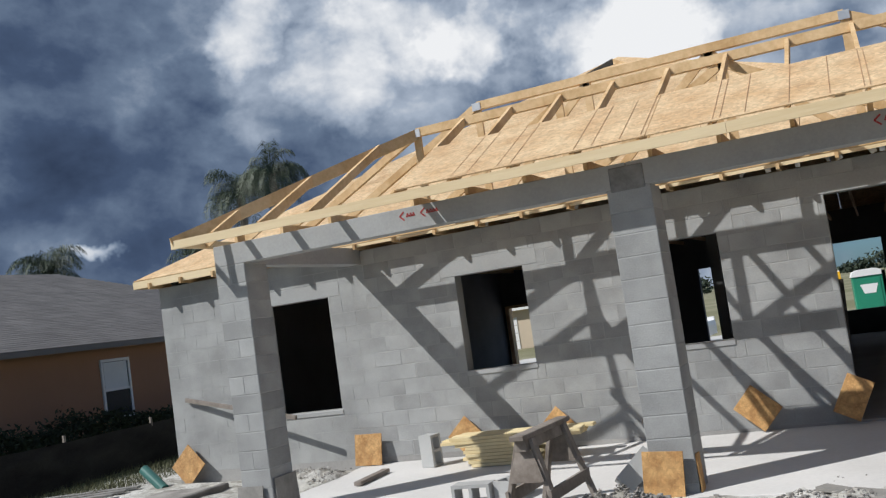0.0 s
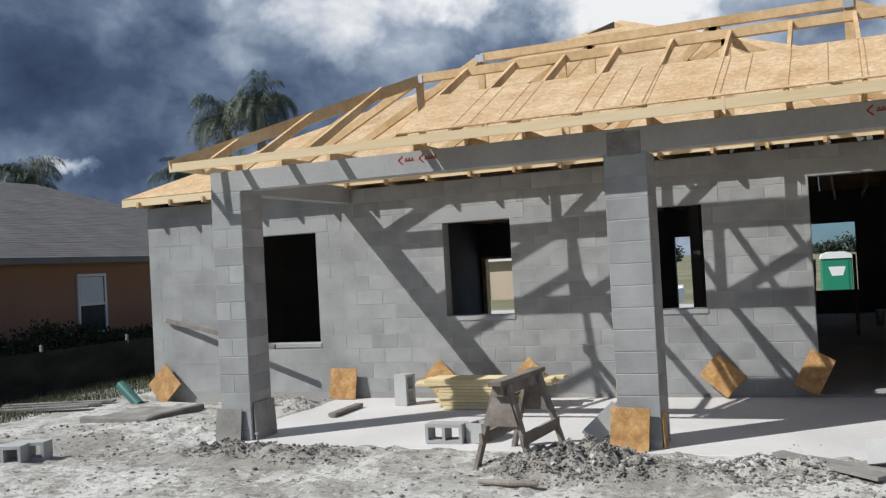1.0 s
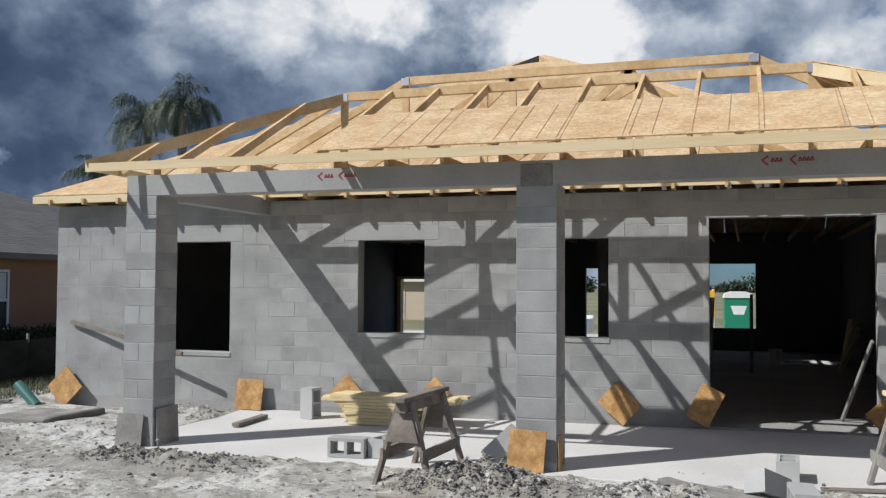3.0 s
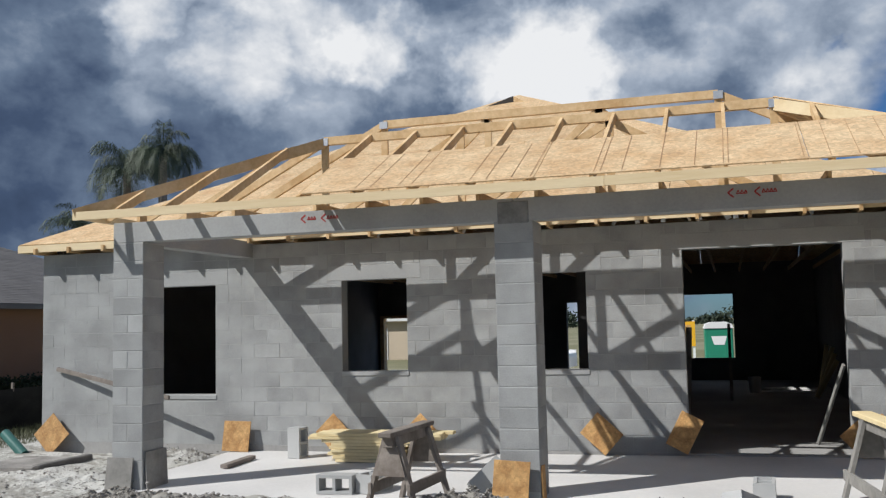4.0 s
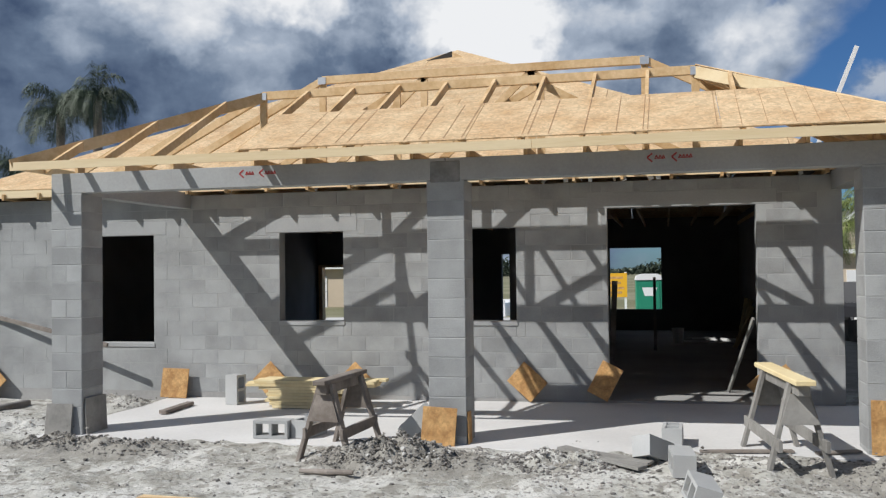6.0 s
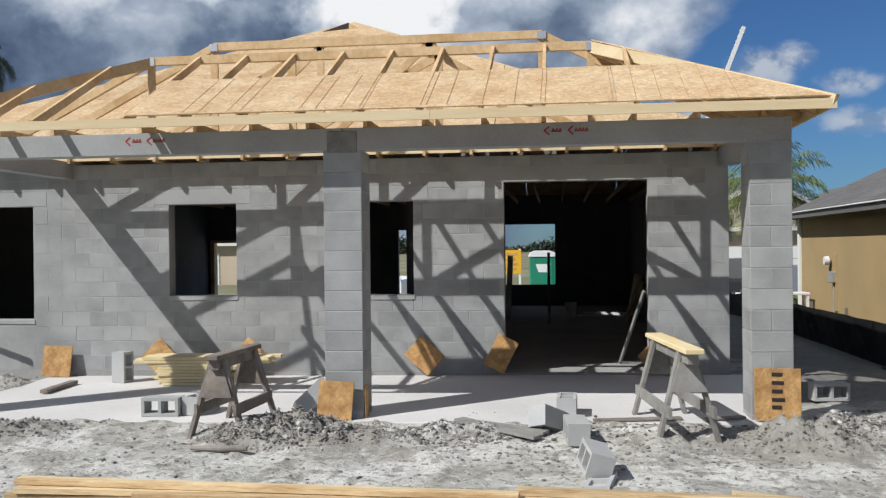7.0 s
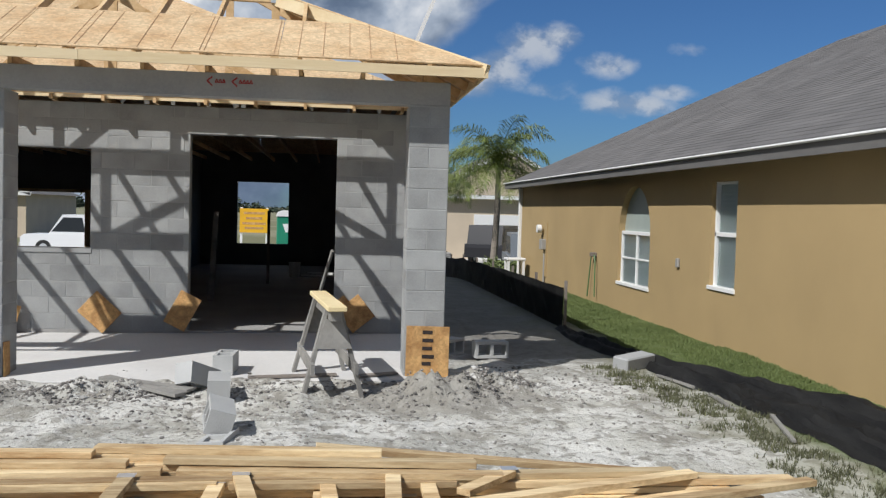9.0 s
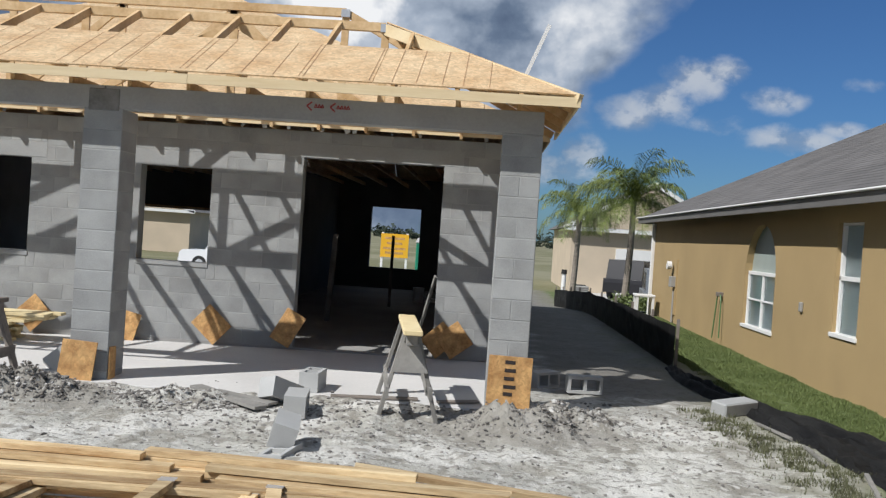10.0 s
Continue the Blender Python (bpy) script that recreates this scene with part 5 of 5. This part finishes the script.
def far_house(name, label, x0, x1, y0, y1, zb, ze, zr, m_wall, doors):
    h = thing(name, label, "house", "far houses")
    part("wall", bx((x0, y0, zb), (x1, y1, ze)), m_wall, h)
    bm = bmesh.new()
    xm = (x0 + x1) / 2
    prism(bm, [(x0 - 0.4, y0 - 0.4, ze), (x1 + 0.4, y0 - 0.4, ze), (xm, y0 - 0.4, zr)], (0, y1 - y0 + 0.8, 0))
    part("roof", bm, M_SHINGLE, h)
    part("gable", prism(bmesh.new(), [(x0 + 0.3, y0 - 0.43, ze + 0.12), (x1 - 0.3, y0 - 0.43, ze + 0.12), (xm, y0 - 0.43, zr - 0.25)], (0, 0.02, 0)), m_wall, h)
    for p, q in (((x0 - 0.45, y0 - 0.45, ze), (xm, y0 - 0.45, zr)), ((x1 + 0.45, y0 - 0.45, ze), (xm, y0 - 0.45, zr)), ((x0 - 0.4, y0 - 0.45, ze), (x1 + 0.4, y0 - 0.45, ze))):
        part("fascia", st(p, q, 0.06, 0.2), M_WHITE, h)
    for a, b, c, d in doors:
        part("garage_door", bx((a, y0 - 0.05, c), (b, y0, d)), M_WHITE, h)
        for k in range(1, 4):
            part("door_groove", bx((a, y0 - 0.056, c + (d - c) * k / 4), (b, y0 - 0.052, c + (d - c) * k / 4 + 0.03)), M_METER, h)
    return h


far_house("far_house", "pale stucco house with a gabled garage across the street", 7.6, 15.6, 46.0, 58.0, -0.9, 2.40, 4.9, M_STUCCO_PALE, [(9.9, 14.2, -0.9, 1.5)])
far_house("far_house", "pale stucco house behind the palm across the street", 14.5, 24.0, 50.0, 62.0, -0.9, 2.4, 5.2, M_STUCCO_PALE, [])
far_house("far_house", "tan house with a white garage door across the street", -33.0, -17.5, 62.0, 74.0, -0.9, 2.0, 4.6, M_STUCCO_PALE, [(-27.5, -22.8, -0.9, 1.4)])
single("driveway", bx((7.4, 28.0, -1.3), (13.5, 46.0, -0.84)), M_DRIVE, "pale concrete driveway across the street", "driveway", kind="structure")
apron = bmesh.new()
for ya, za, yb, zb in ((24.6, -0.24, 36.0, -0.885), (36.0, -0.885, 47.0, -0.885)):
    prism(apron, [(-17.0, ya, za), (-2.2, ya, za), (-2.2, yb, zb), (-17.0, yb, zb)], (0, 0, 0.03))
single("street_apron", apron, M_DRIVE, "pale concrete apron and sand behind the house", "driveway", kind="structure")


ac = thing("air_conditioner", "grey outdoor air conditioner unit on the lawn", "air conditioner", at=pose(7.65, 41.0, G(7.65, 41.0)))
part("casing", bx((-0.38, -0.38, 0.0), (0.38, 0.38, 0.62), None, 0.03), M_METER, ac)
part("fan_guard", cyl(bmesh.new(), (0, 0, 0.62), (0, 0, 0.66), 0.28, 0.25, 16), M_TYRE, ac)
for k in range(6):
    part("louvre", bx((-0.33, -0.392, 0.08 + 0.085 * k), (0.33, -0.378, 0.11 + 0.085 * k)), M_FASCIA_DARK, ac)
post = thing("utility_post", "short white utility post with a dark cap", "post", at=pose(6.9, 41.0, G(6.9, 41.0)))
part("shaft", cyl(bmesh.new(), (0, 0, -0.05), (0, 0, 1.1), 0.11, 0.10, 12), M_WHITE, post)
part("cap", cyl(bmesh.new(), (0, 0, 1.1), (0, 0, 1.3), 0.14, 0.12, 12), M_TYRE, post)


# ---- vehicles ----
def wheel(parent, x, y, r):
    w = part("wheel", cyl(bmesh.new(), (x, y - 0.11, r), (x, y + 0.11, r), r, r, 20), M_TYRE, parent)
    part("rim", cyl(bmesh.new(), (x, y - 0.118, r), (x, y + 0.118, r), r * 0.55, r * 0.55, 14), M_STEEL, w)


def car(name, label, m, length, width, height, paint, pickup=False):
    c = thing(name, label, "car", "parked cars", at=m)
    L, Wd, H = length, width, height
    prof = [(-L / 2, 0.35), (L / 2, 0.35), (L / 2, 0.80), (L / 2 - 0.15, 0.95), (-L / 2 + 0.03, 0.98), (-L / 2, 0.8)]
    part("body", prism(bmesh.new(), [(x, -Wd / 2, z) for x, z in prof], (0, Wd, 0)), paint, c)
    if pickup:
        cab = [(-0.25, 0.96), (1.45, 0.96), (0.85, H), (-0.1, H)]
        part("bed_rail", bx((-L / 2 + 0.03, -Wd / 2, 0.95), (-0.3, -Wd / 2 + 0.1, 1.12)), paint, c)
        part("bed_rail", bx((-L / 2 + 0.03, Wd / 2 - 0.1, 0.95), (-0.3, Wd / 2, 1.12)), paint, c)
    else:
        cab = [(-L / 2 + 0.12, 0.95), (1.25, 0.95), (0.55, H), (-L / 2 + 0.35, H)]
    part("cabin", prism(bmesh.new(), [(x, -Wd / 2 + 0.08, z) for x, z in cab], (0, Wd - 0.16, 0)), paint, c)
    cx = sum(p[0] for p in cab) / 4
    cz = (0.96 + H) / 2
    glz = [(cx + (x - cx) * 0.86, cz + (z - cz) * 0.72) for x, z in cab]
    part("side_glass", prism(bmesh.new(), [(x, -Wd / 2 + 0.068, z) for x, z in glz], (0, Wd - 0.136, 0)), M_DARKGLASS, c)
    for sx in (-L * 0.31, L * 0.31):
        for sy in (-Wd / 2 + 0.1, Wd / 2 - 0.1):
            wheel(c, sx, sy, 0.35)
    for sy in (-Wd / 2 + 0.25, Wd / 2 - 0.25):
        part("headlight", bx((L / 2 - 0.03, sy - 0.15, 0.68), (L / 2 + 0.01, sy + 0.15, 0.82), None, 0.01), M_WHITE, c)
    part("bumper", bx((L / 2 - 0.02, -Wd / 2 + 0.05, 0.38), (L / 2 + 0.08, Wd / 2 - 0.05, 0.58), None, 0.02), M_METER, c)
    return c


car("pickup_truck", "white pickup truck parked behind the house", pose(-8.6, 42.3, -0.86, 0, 0, 178), 5.3, 1.9, 1.85, M_CARWHITE, True)
car("car", "dark grey sport utility car on the driveway", pose(9.75, 31.5, -0.84, 0, 0, 82), 4.7, 1.85, 1.75, M_CARGREY)
car("car", "black sport utility car on the driveway", pose(10.6, 42.5, -0.84, 0, 0, 62), 4.7, 1.85, 1.85, M_CARBLACK)

# ---- portable toilet and sign ----
pj = thing("portable_toilet", "green portable toilet with a white roof", "portable toilet", at=pose(0.70, 39.1, -0.9, 0, 0, 4))
part("shell", bx((-0.56, -0.56, 0.1), (0.56, 0.56, 2.1), None, 0.03), M_GREEN, pj)
part("base", bx((-0.6, -0.6, 0.0), (0.6, 0.6, 0.12), None, 0.01), M_TYRE, pj)
bm = bmesh.new()
prism(bm, [(-0.60, -0.6, 2.1), (0.60, -0.6, 2.1), (0.52, -0.6, 2.28), (0.3, -0.6, 2.36), (-0.3, -0.6, 2.36), (-0.52, -0.6, 2.28)], (0, 1.2, 0))
part("roof", bm, M_WHITE, pj)
part("door", bx((-0.42, -0.585, 0.15), (0.42, -0.56, 2.0), None, 0.008), M_GREEN, pj)
part("label_plate", prism(bmesh.new(), [(-0.32, -0.592, 1.78), (0.32, -0.592, 1.78), (0.20, -0.592, 1.42), (-0.2, -0.592, 1.42)], (0, 0.005, 0)), M_WHITE, pj, "white trapezoid label")
sg = thing("site_sign", "yellow site sign on two wooden posts", "sign", at=pose(-0.85, 39.3, -0.9))
part("board", bx((-0.62, -0.02, 1.35), (0.62, 0.02, 2.40)), M_SIGN, sg)
for k, (zz, ww) in enumerate(((2.2, 0.9), (1.98, 0.7), (1.75, 1.0), (1.55, 0.8))):
    part("lettering_bar", bx((-ww / 2, -0.026, zz - 0.05), (ww / 2, -0.021, zz + 0.05)), M_OSB_OLD, sg, "dark orange bar of lettering")
for sx in (-0.55, 0.55):
    part("post", bx((sx - 0.05, 0.02, 0), (sx + 0.05, 0.1, 2.45)), M_WHITE, sg)
single("white_bags", bx((-0.6, -0.3, 0), (0.6, 0.3, 0.45), None, 0.15), M_WHITE, "white bagged material lying behind the house", "bags", at=pose(-0.6, 33.0, G(-0.6, 33)))

# ---- palms ----


def palm(name, label, x, y, z, height, spread, mat, fronds=26, seed=1, droop=1.0, trunk_r=0.13):
    r = random.Random(seed)
    p = thing(name, label, "palm tree", "palms", at=pose(x, y, z))
    bm = bmesh.new()
    for k in range(8):
        f0, f1 = k / 8, (k + 1) / 8
        cyl(bm, (0.1 * math.sin(f0 * 2), 0, height * f0), (0.1 * math.sin(f1 * 2), 0, height * f1 + 0.02), trunk_r * (1.15 - 0.35 * f0), trunk_r * (1.1 - 0.35 * f1), 10)
    part("trunk", bm, M_TRUNK, p)
    verts, faces = [], []
    top = Vector((0.1 * math.sin(2), 0, height))
    for k in range(fronds):
        az = 2 * math.pi * k / fronds + r.uniform(-0.2, 0.2)
        el = r.uniform(0.0, 1.35)
        L = spread * r.uniform(0.8, 1.1)
        d = Vector((math.cos(az) * math.cos(el), math.sin(az) * math.cos(el), math.sin(el)))
        pos = top.copy()
        n = 14
        step = L / n
        for i in range(n):
            d = (d + Vector((0, 0, -0.13 * droop * (0.5 + i / n)))).normalized()
            nxt = pos + d * step
            side = d.cross(Vector((0, 0, 1)))
            if side.length < 0.05:
                side = Vector((1, 0, 0))
            side.normalize()
            upv = side.cross(d)
            i0 = len(verts)
            verts += [pos + side * 0.015, pos - side * 0.015, nxt - side * 0.012, nxt + side * 0.012]
            faces.append((i0, i0 + 1, i0 + 2, i0 + 3))
            ll = L * 0.30 * math.sin(math.pi * min(0.97, (i + 1.2) / (n + 1))) + 0.05
            for sgn in (-1, 1):
                for q in range(4):
                    c = pos.lerp(nxt, (q + r.random()) / 4)
                    out = (side * sgn * r.uniform(0.6, 1.0) + d * 0.55 + upv * r.uniform(-0.1, 0.5)).normalized()
                    tipv = c + out * ll * r.uniform(0.75, 1.1) + Vector((0, 0, -ll * 0.45 * droop))
                    mid = c + out * ll * 0.5
                    i0 = len(verts)
                    wv = d * 0.011
                    verts += [c - wv * 0.4, c + wv * 0.4, mid + wv, mid - wv, tipv]
                    faces += [(i0, i0 + 1, i0 + 2, i0 + 3), (i0 + 3, i0 + 2, i0 + 4)]
            pos = nxt
    me = bpy.data.meshes.new("crown")
    me.from_pydata([tuple(v) for v in verts], [], faces)
    me.materials.append(mat)
    part("crown", me, None, p)
    return p


palm("palm_tree", "slim palm with drooping green fronds by the driveway", 7.3, 25.6, -0.2, 3.15, 2.05, M_FROND, 34, 1, 1.15, 0.10)
palm("palm_tree", "young palm with drooping fronds across the street", 6.6, 34.0, -0.7, 3.5, 1.8, M_FROND, 26, 9, 1.25, 0.11)
palm("palm_tree", "tall dark palm behind the roof", -20.2, 30.0, -0.8, 9.5, 1.9, M_FROND_DARK, 34, 2, 1.6, 0.2)
palm("palm_tree", "tall dark palm behind the roof", -22.3, 30.6, -0.8, 9.0, 2.1, M_FROND_DARK, 34, 3, 1.6, 0.2)
palm("palm_tree", "dark palm behind the roof", -24.6, 31.0, -0.8, 6.3, 2.4, M_FROND_DARK, 30, 4, 1.4, 0.2)
palm("palm_tree", "dark palm behind the roof", -18.2, 33.0, -0.8, 6.6, 2.4, M_FROND_DARK, 30, 6, 1.4, 0.2)
palm("palm_tree", "dark palm beyond the brown house", -28.6, 26.0, -0.8, 6.6, 2.0, M_FROND_DARK, 28, 5, 1.5, 0.2)

# ---- shrubs, grass, far trees, rubble ----


def leaf_cloud(name, label, category, blobs, mat, leaf, count, seed, kind="", stems=True):
    r = random.Random(seed)
    verts, faces = [], []
    for (cx, cy, cz, rx, ry, rz) in blobs:
        for _ in range(count):
            while True:
                u = Vector((r.uniform(-1, 1), r.uniform(-1, 1), r.uniform(-1, 1)))
                if u.length < 1:
                    break
            u = u.normalized() * (0.45 + 0.6 * r.random()) * (0.8 + 0.45 * noise.noise(u * 2.3 + Vector((cx, cy, cz))))
            c = Vector((cx + u.x * rx, cy + u.y * ry, max(-0.1, cz + u.z * rz)))
            a = Vector((r.uniform(-1, 1), r.uniform(-1, 1), r.uniform(-0.6, 1))).normalized()
            b = a.orthogonal().normalized()
            s = leaf * r.uniform(0.6, 1.3)
            i0 = len(verts)
            verts += [c - a * s, c + b * s * 0.4, c + a * s, c - b * s * 0.4]
            faces.append((i0, i0 + 1, i0 + 2, i0 + 3))
    me = bpy.data.meshes.new(name)
    me.from_pydata([tuple(v) for v in verts], [], faces)
    me.materials.append(mat)
    ob = new(name, me)
    return tagged(ob, label, category, kind=kind)


rs = random.Random(31)
y = 9.5
while y < 24:
    hgt = rs.uniform(0.42, 0.68)
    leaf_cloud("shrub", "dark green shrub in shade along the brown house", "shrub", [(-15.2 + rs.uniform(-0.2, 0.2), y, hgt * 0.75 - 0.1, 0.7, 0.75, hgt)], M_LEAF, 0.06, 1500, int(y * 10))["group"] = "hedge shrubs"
    y += rs.uniform(0.9, 1.25)
for k in range(4):
    leaf_cloud("shrub", "low bright shrub at the corner of the tan house", "shrub", [(6.95 + 0.35 * k, 24.2 + 0.5 * (k % 2), 0.05, 0.35, 0.35, 0.3)], M_GRASS, 0.05, 500, 77 + k)["group"] = "corner shrubs"


def far_trees():
    r = random.Random(14)
    blobs = []
    x = -420.0
    while x < 420:
        h = r.uniform(2.6, 5.2) + 2.0 * noise.noise((x * 0.02, 0, 0))
        blobs.append((x, 330 + r.uniform(-25, 25), h * 0.45 - 0.9, r.uniform(4, 7), 5, h))
        x += r.uniform(3.5, 7)
    leaf_cloud("far_woods", "low dark tree line along the horizon", "woods", blobs, M_TREE, 0.8, 320, 3, "stuff")


far_trees()


def grass_patch(name, label, area, count, hmin, hmax, mat, seed, keep=lambda x, y: True):
    r = random.Random(seed)
    verts, faces = [], []
    x0, x1, y0, y1 = area
    made = 0
    while made < count:
        x, yv = r.uniform(x0, x1), y0 + (y1 - y0) * r.random() ** 1.5
        made += 1
        if not keep(x, yv):
            continue
        z = G(x, yv) - 0.005
        a = r.uniform(0, 6.28)
        h = r.uniform(hmin, hmax)
        w = 0.003 + 0.0004 * yv
        d = Vector((math.cos(a), math.sin(a), 0))
        lean = Vector((r.uniform(-0.5, 0.5), r.uniform(-0.5, 0.5), 0)) * h
        i0 = len(verts)
        p = Vector((x, yv, z))
        verts += [p - d * w, p + d * w, p + lean + Vector((0, 0, h))]
        faces.append((i0, i0 + 1, i0 + 2))
    me = bpy.data.meshes.new(name)
    me.from_pydata([tuple(v) for v in verts], [], faces)
    me.materials.append(mat)
    tagged(new(name, me), label, "grass", kind="stuff")


grass_patch("lawn_grass", "short green lawn beside the tan house", (6.2, 7.65, 3.0, 23.0), 190000, 0.018, 0.045, M_GRASS, 1, lambda x, y: x > 6.2 + 0.12 * noise.noise((x, y, 0)) + max(0.0, 8.5 - y) * 0.7)
grass_patch("weeds", "thin dull weeds along the fallen fabric", (5.2, 6.35, 3.6, 8.6), 32000, 0.012, 0.070, M_DRYGRASS, 2, lambda x, y: noise.noise((x * 5, y * 5, 2)) + 0.8 * noise.noise((x * 31, y * 31, 4)) > -0.1 + 2.2 * max(0.0, abs(x - 5.85 - 0.09 * (6 - y)) - 0.10))
grass_patch("weeds", "weeds in the shade along the far lot line", (-11.4, -9.6, 8.0, 16.0), 9000, 0.03, 0.13, M_DRYGRASS, 3)


def rubble(name, label, spots, count, smin, smax, mat, seed):
    r = random.Random(seed)
    verts, faces = [], []
    base = bmesh.new()
    bmesh.ops.create_icosphere(base, subdivisions=1, radius=1.0)
    bv = [v.co.copy() for v in base.verts]
    base.verts.index_update()
    bf = [[v.index for v in f.verts] for f in base.faces]
    base.free()
    for _ in range(count):
        cx, cy, rad = r.choice(spots)
        a, d = r.uniform(0, 6.28), rad * math.sqrt(r.random())
        x, yv = cx + d * math.cos(a), cy + d * math.sin(a) * 0.7
        if -5.6 < x < 3.65 and 7.45 < yv < 10.5 and r.random() < 0.93:
            continue
        s = smin + (smax - smin) * r.random() ** 3
        zz = max(G(x, yv), 0.0 if (-5.6 < x < 3.65 and yv > 7.45) else -9)
        sc = Vector((s * r.uniform(0.7, 1.3), s * r.uniform(0.7, 1.3), s * r.uniform(0.45, 0.9)))
        i0 = len(verts)
        off = Vector((r.random() * 50, 0, 0))
        rot = Matrix.Rotation(r.uniform(0, 6.28), 3, "Z")
        for v in bv:
            q = v * (1 + 0.9 * noise.noise(v * 1.9 + off))
            verts.append(tuple(rot @ Vector((q.x * sc.x, q.y * sc.y, q.z * sc.z)) + Vector((x, yv, zz + s * 0.02))))
        faces += [[i0 + i for i in f] for f in bf]
    me = bpy.data.meshes.new(name)
    me.from_pydata(verts, [], faces)
    me.materials.append(mat)
    tagged(new(name, me), label, "rubble", kind="stuff")


rubble("rubble", "grey mortar clods and soil heaped at the pillars", [(-1.15, 6.85, 0.7), (-1.15, 6.85, 0.7), (-0.35, 6.95, 0.6), (3.5, 6.9, 0.7), (4.2, 7.3, 0.35), (-4.9, 6.95, 0.6), (-5.95, 9.6, 0.6)], 7000, 0.004, 0.018, M_CLOD, 6)
rubble("spoil", "dark grey dug soil and mortar lumps heaped by the pillar", [(-1.2, 6.8, 0.8), (-1.0, 6.85, 0.6), (-1.5, 6.75, 0.5), (-4.9, 6.95, 0.5)], 7500, 0.004, 0.019, M_SOIL, 16)
rubble("mortar_lumps", "pale broken mortar lumps scattered on the spoil", [(-1.0, 6.7, 0.5), (-0.8, 6.75, 0.3), (-1.7, 6.9, 0.4), (4.0, 7.1, 0.35), (0.6, 7.1, 0.5), (-5.95, 9.7, 0.6), (0.2, 7.0, 0.5)], 330, 0.008, 0.036, M_MORTARLUMP, 26)
rubble("pebbles", "small stones and crumbs strewn over the sand", [(-4, 6.2, 2.6), (0, 6.0, 2.6), (0.4, 6.95, 0.6), (3.5, 6.2, 2.4), (4.6, 7.6, 1.4), (-7, 7.6, 1.8), (-4.0, 6.95, 0.7), (1.0, 6.9, 1.2), (2.8, 6.8, 1.2)], 8000, 0.004, 0.024, M_CLOD, 7)

# ---- blocks of the front wall ----


def front_blocks():
    near, rest = [], []
    for k in range(14):
        z0, z1 = k * CH, (k + 1) * CH
        x = XL - (CL / 2 if k % 2 else 0)
        while x < XR:
            a, b = max(x, XL), min(x + CL, XR)
            segs = [(a, b, z0, z1)]
            for (oa, ob, oz0, oz1) in FRONT_OPEN:
                lo, hi = oz0 - 0.06 * (oz0 > 0), oz1 + 0.2
                out = []
                for (sa, sb, s0, s1) in segs:
                    ea, eb = oa, ob
                    if s1 > oz1 + 0.03 and s0 < oz1 + 0.2:
                        ea, eb = oa - 0.2, ob + 0.2
                    if s1 <= lo + 0.02 or s0 >= hi - 0.02 or sb <= ea or sa >= eb:
                        out.append((sa, sb, s0, s1))
                        continue
                    if sa < ea - 0.03:
                        out.append((sa, ea, s0, s1))
                    if sb > eb + 0.03:
                        out.append((eb, sb, s0, s1))
                    ma, mb = max(sa, ea), min(sb, eb)
                    if s0 < lo - 0.03 and mb - ma > 0.03:
                        out.append((ma, mb, s0, lo))
                    if s1 > hi + 0.03 and mb - ma > 0.03:
                        out.append((ma, mb, hi, s1))
                segs = out
            for s in segs:
                (near if -5.3 < s[0] and s[1] < 3.3 and len(near) < 295 else rest).append(s)
            x += CL
    for (a, b, z0, z1) in near:
        put_block(front, a, b, z0, z1, WY)
    verts, faces = [], []
    for (a, b, z0, z1) in rest:
        if b - a < 0.04 or z1 - z0 < 0.04:
            continue
        j = 0.0035
        y = WY + rng.uniform(-0.001, 0.001)
        i0 = len(verts)
        verts += [(a + j, y, z0 + j), (b - j, y, z0 + j), (b - j, y, z1 - j), (a + j, y, z1 - j)]
        verts += [(a + j, y + 0.012, z0 + j), (b - j, y + 0.012, z0 + j), (b - j, y + 0.012, z1 - j), (a + j, y + 0.012, z1 - j)]
        faces += [(i0, i0 + 1, i0 + 2, i0 + 3)] + [(i0 + p, i0 + 4 + p, i0 + 4 + (p + 1) % 4, i0 + (p + 1) % 4) for p in range(4)]
    me = bpy.data.meshes.new("blocks")
    me.from_pydata(verts, [], faces)
    me.materials.append(M_BLOCK)
    ob = part("blocks", me, None, front)
    ob["kind"] = "stuff"


front_blocks()
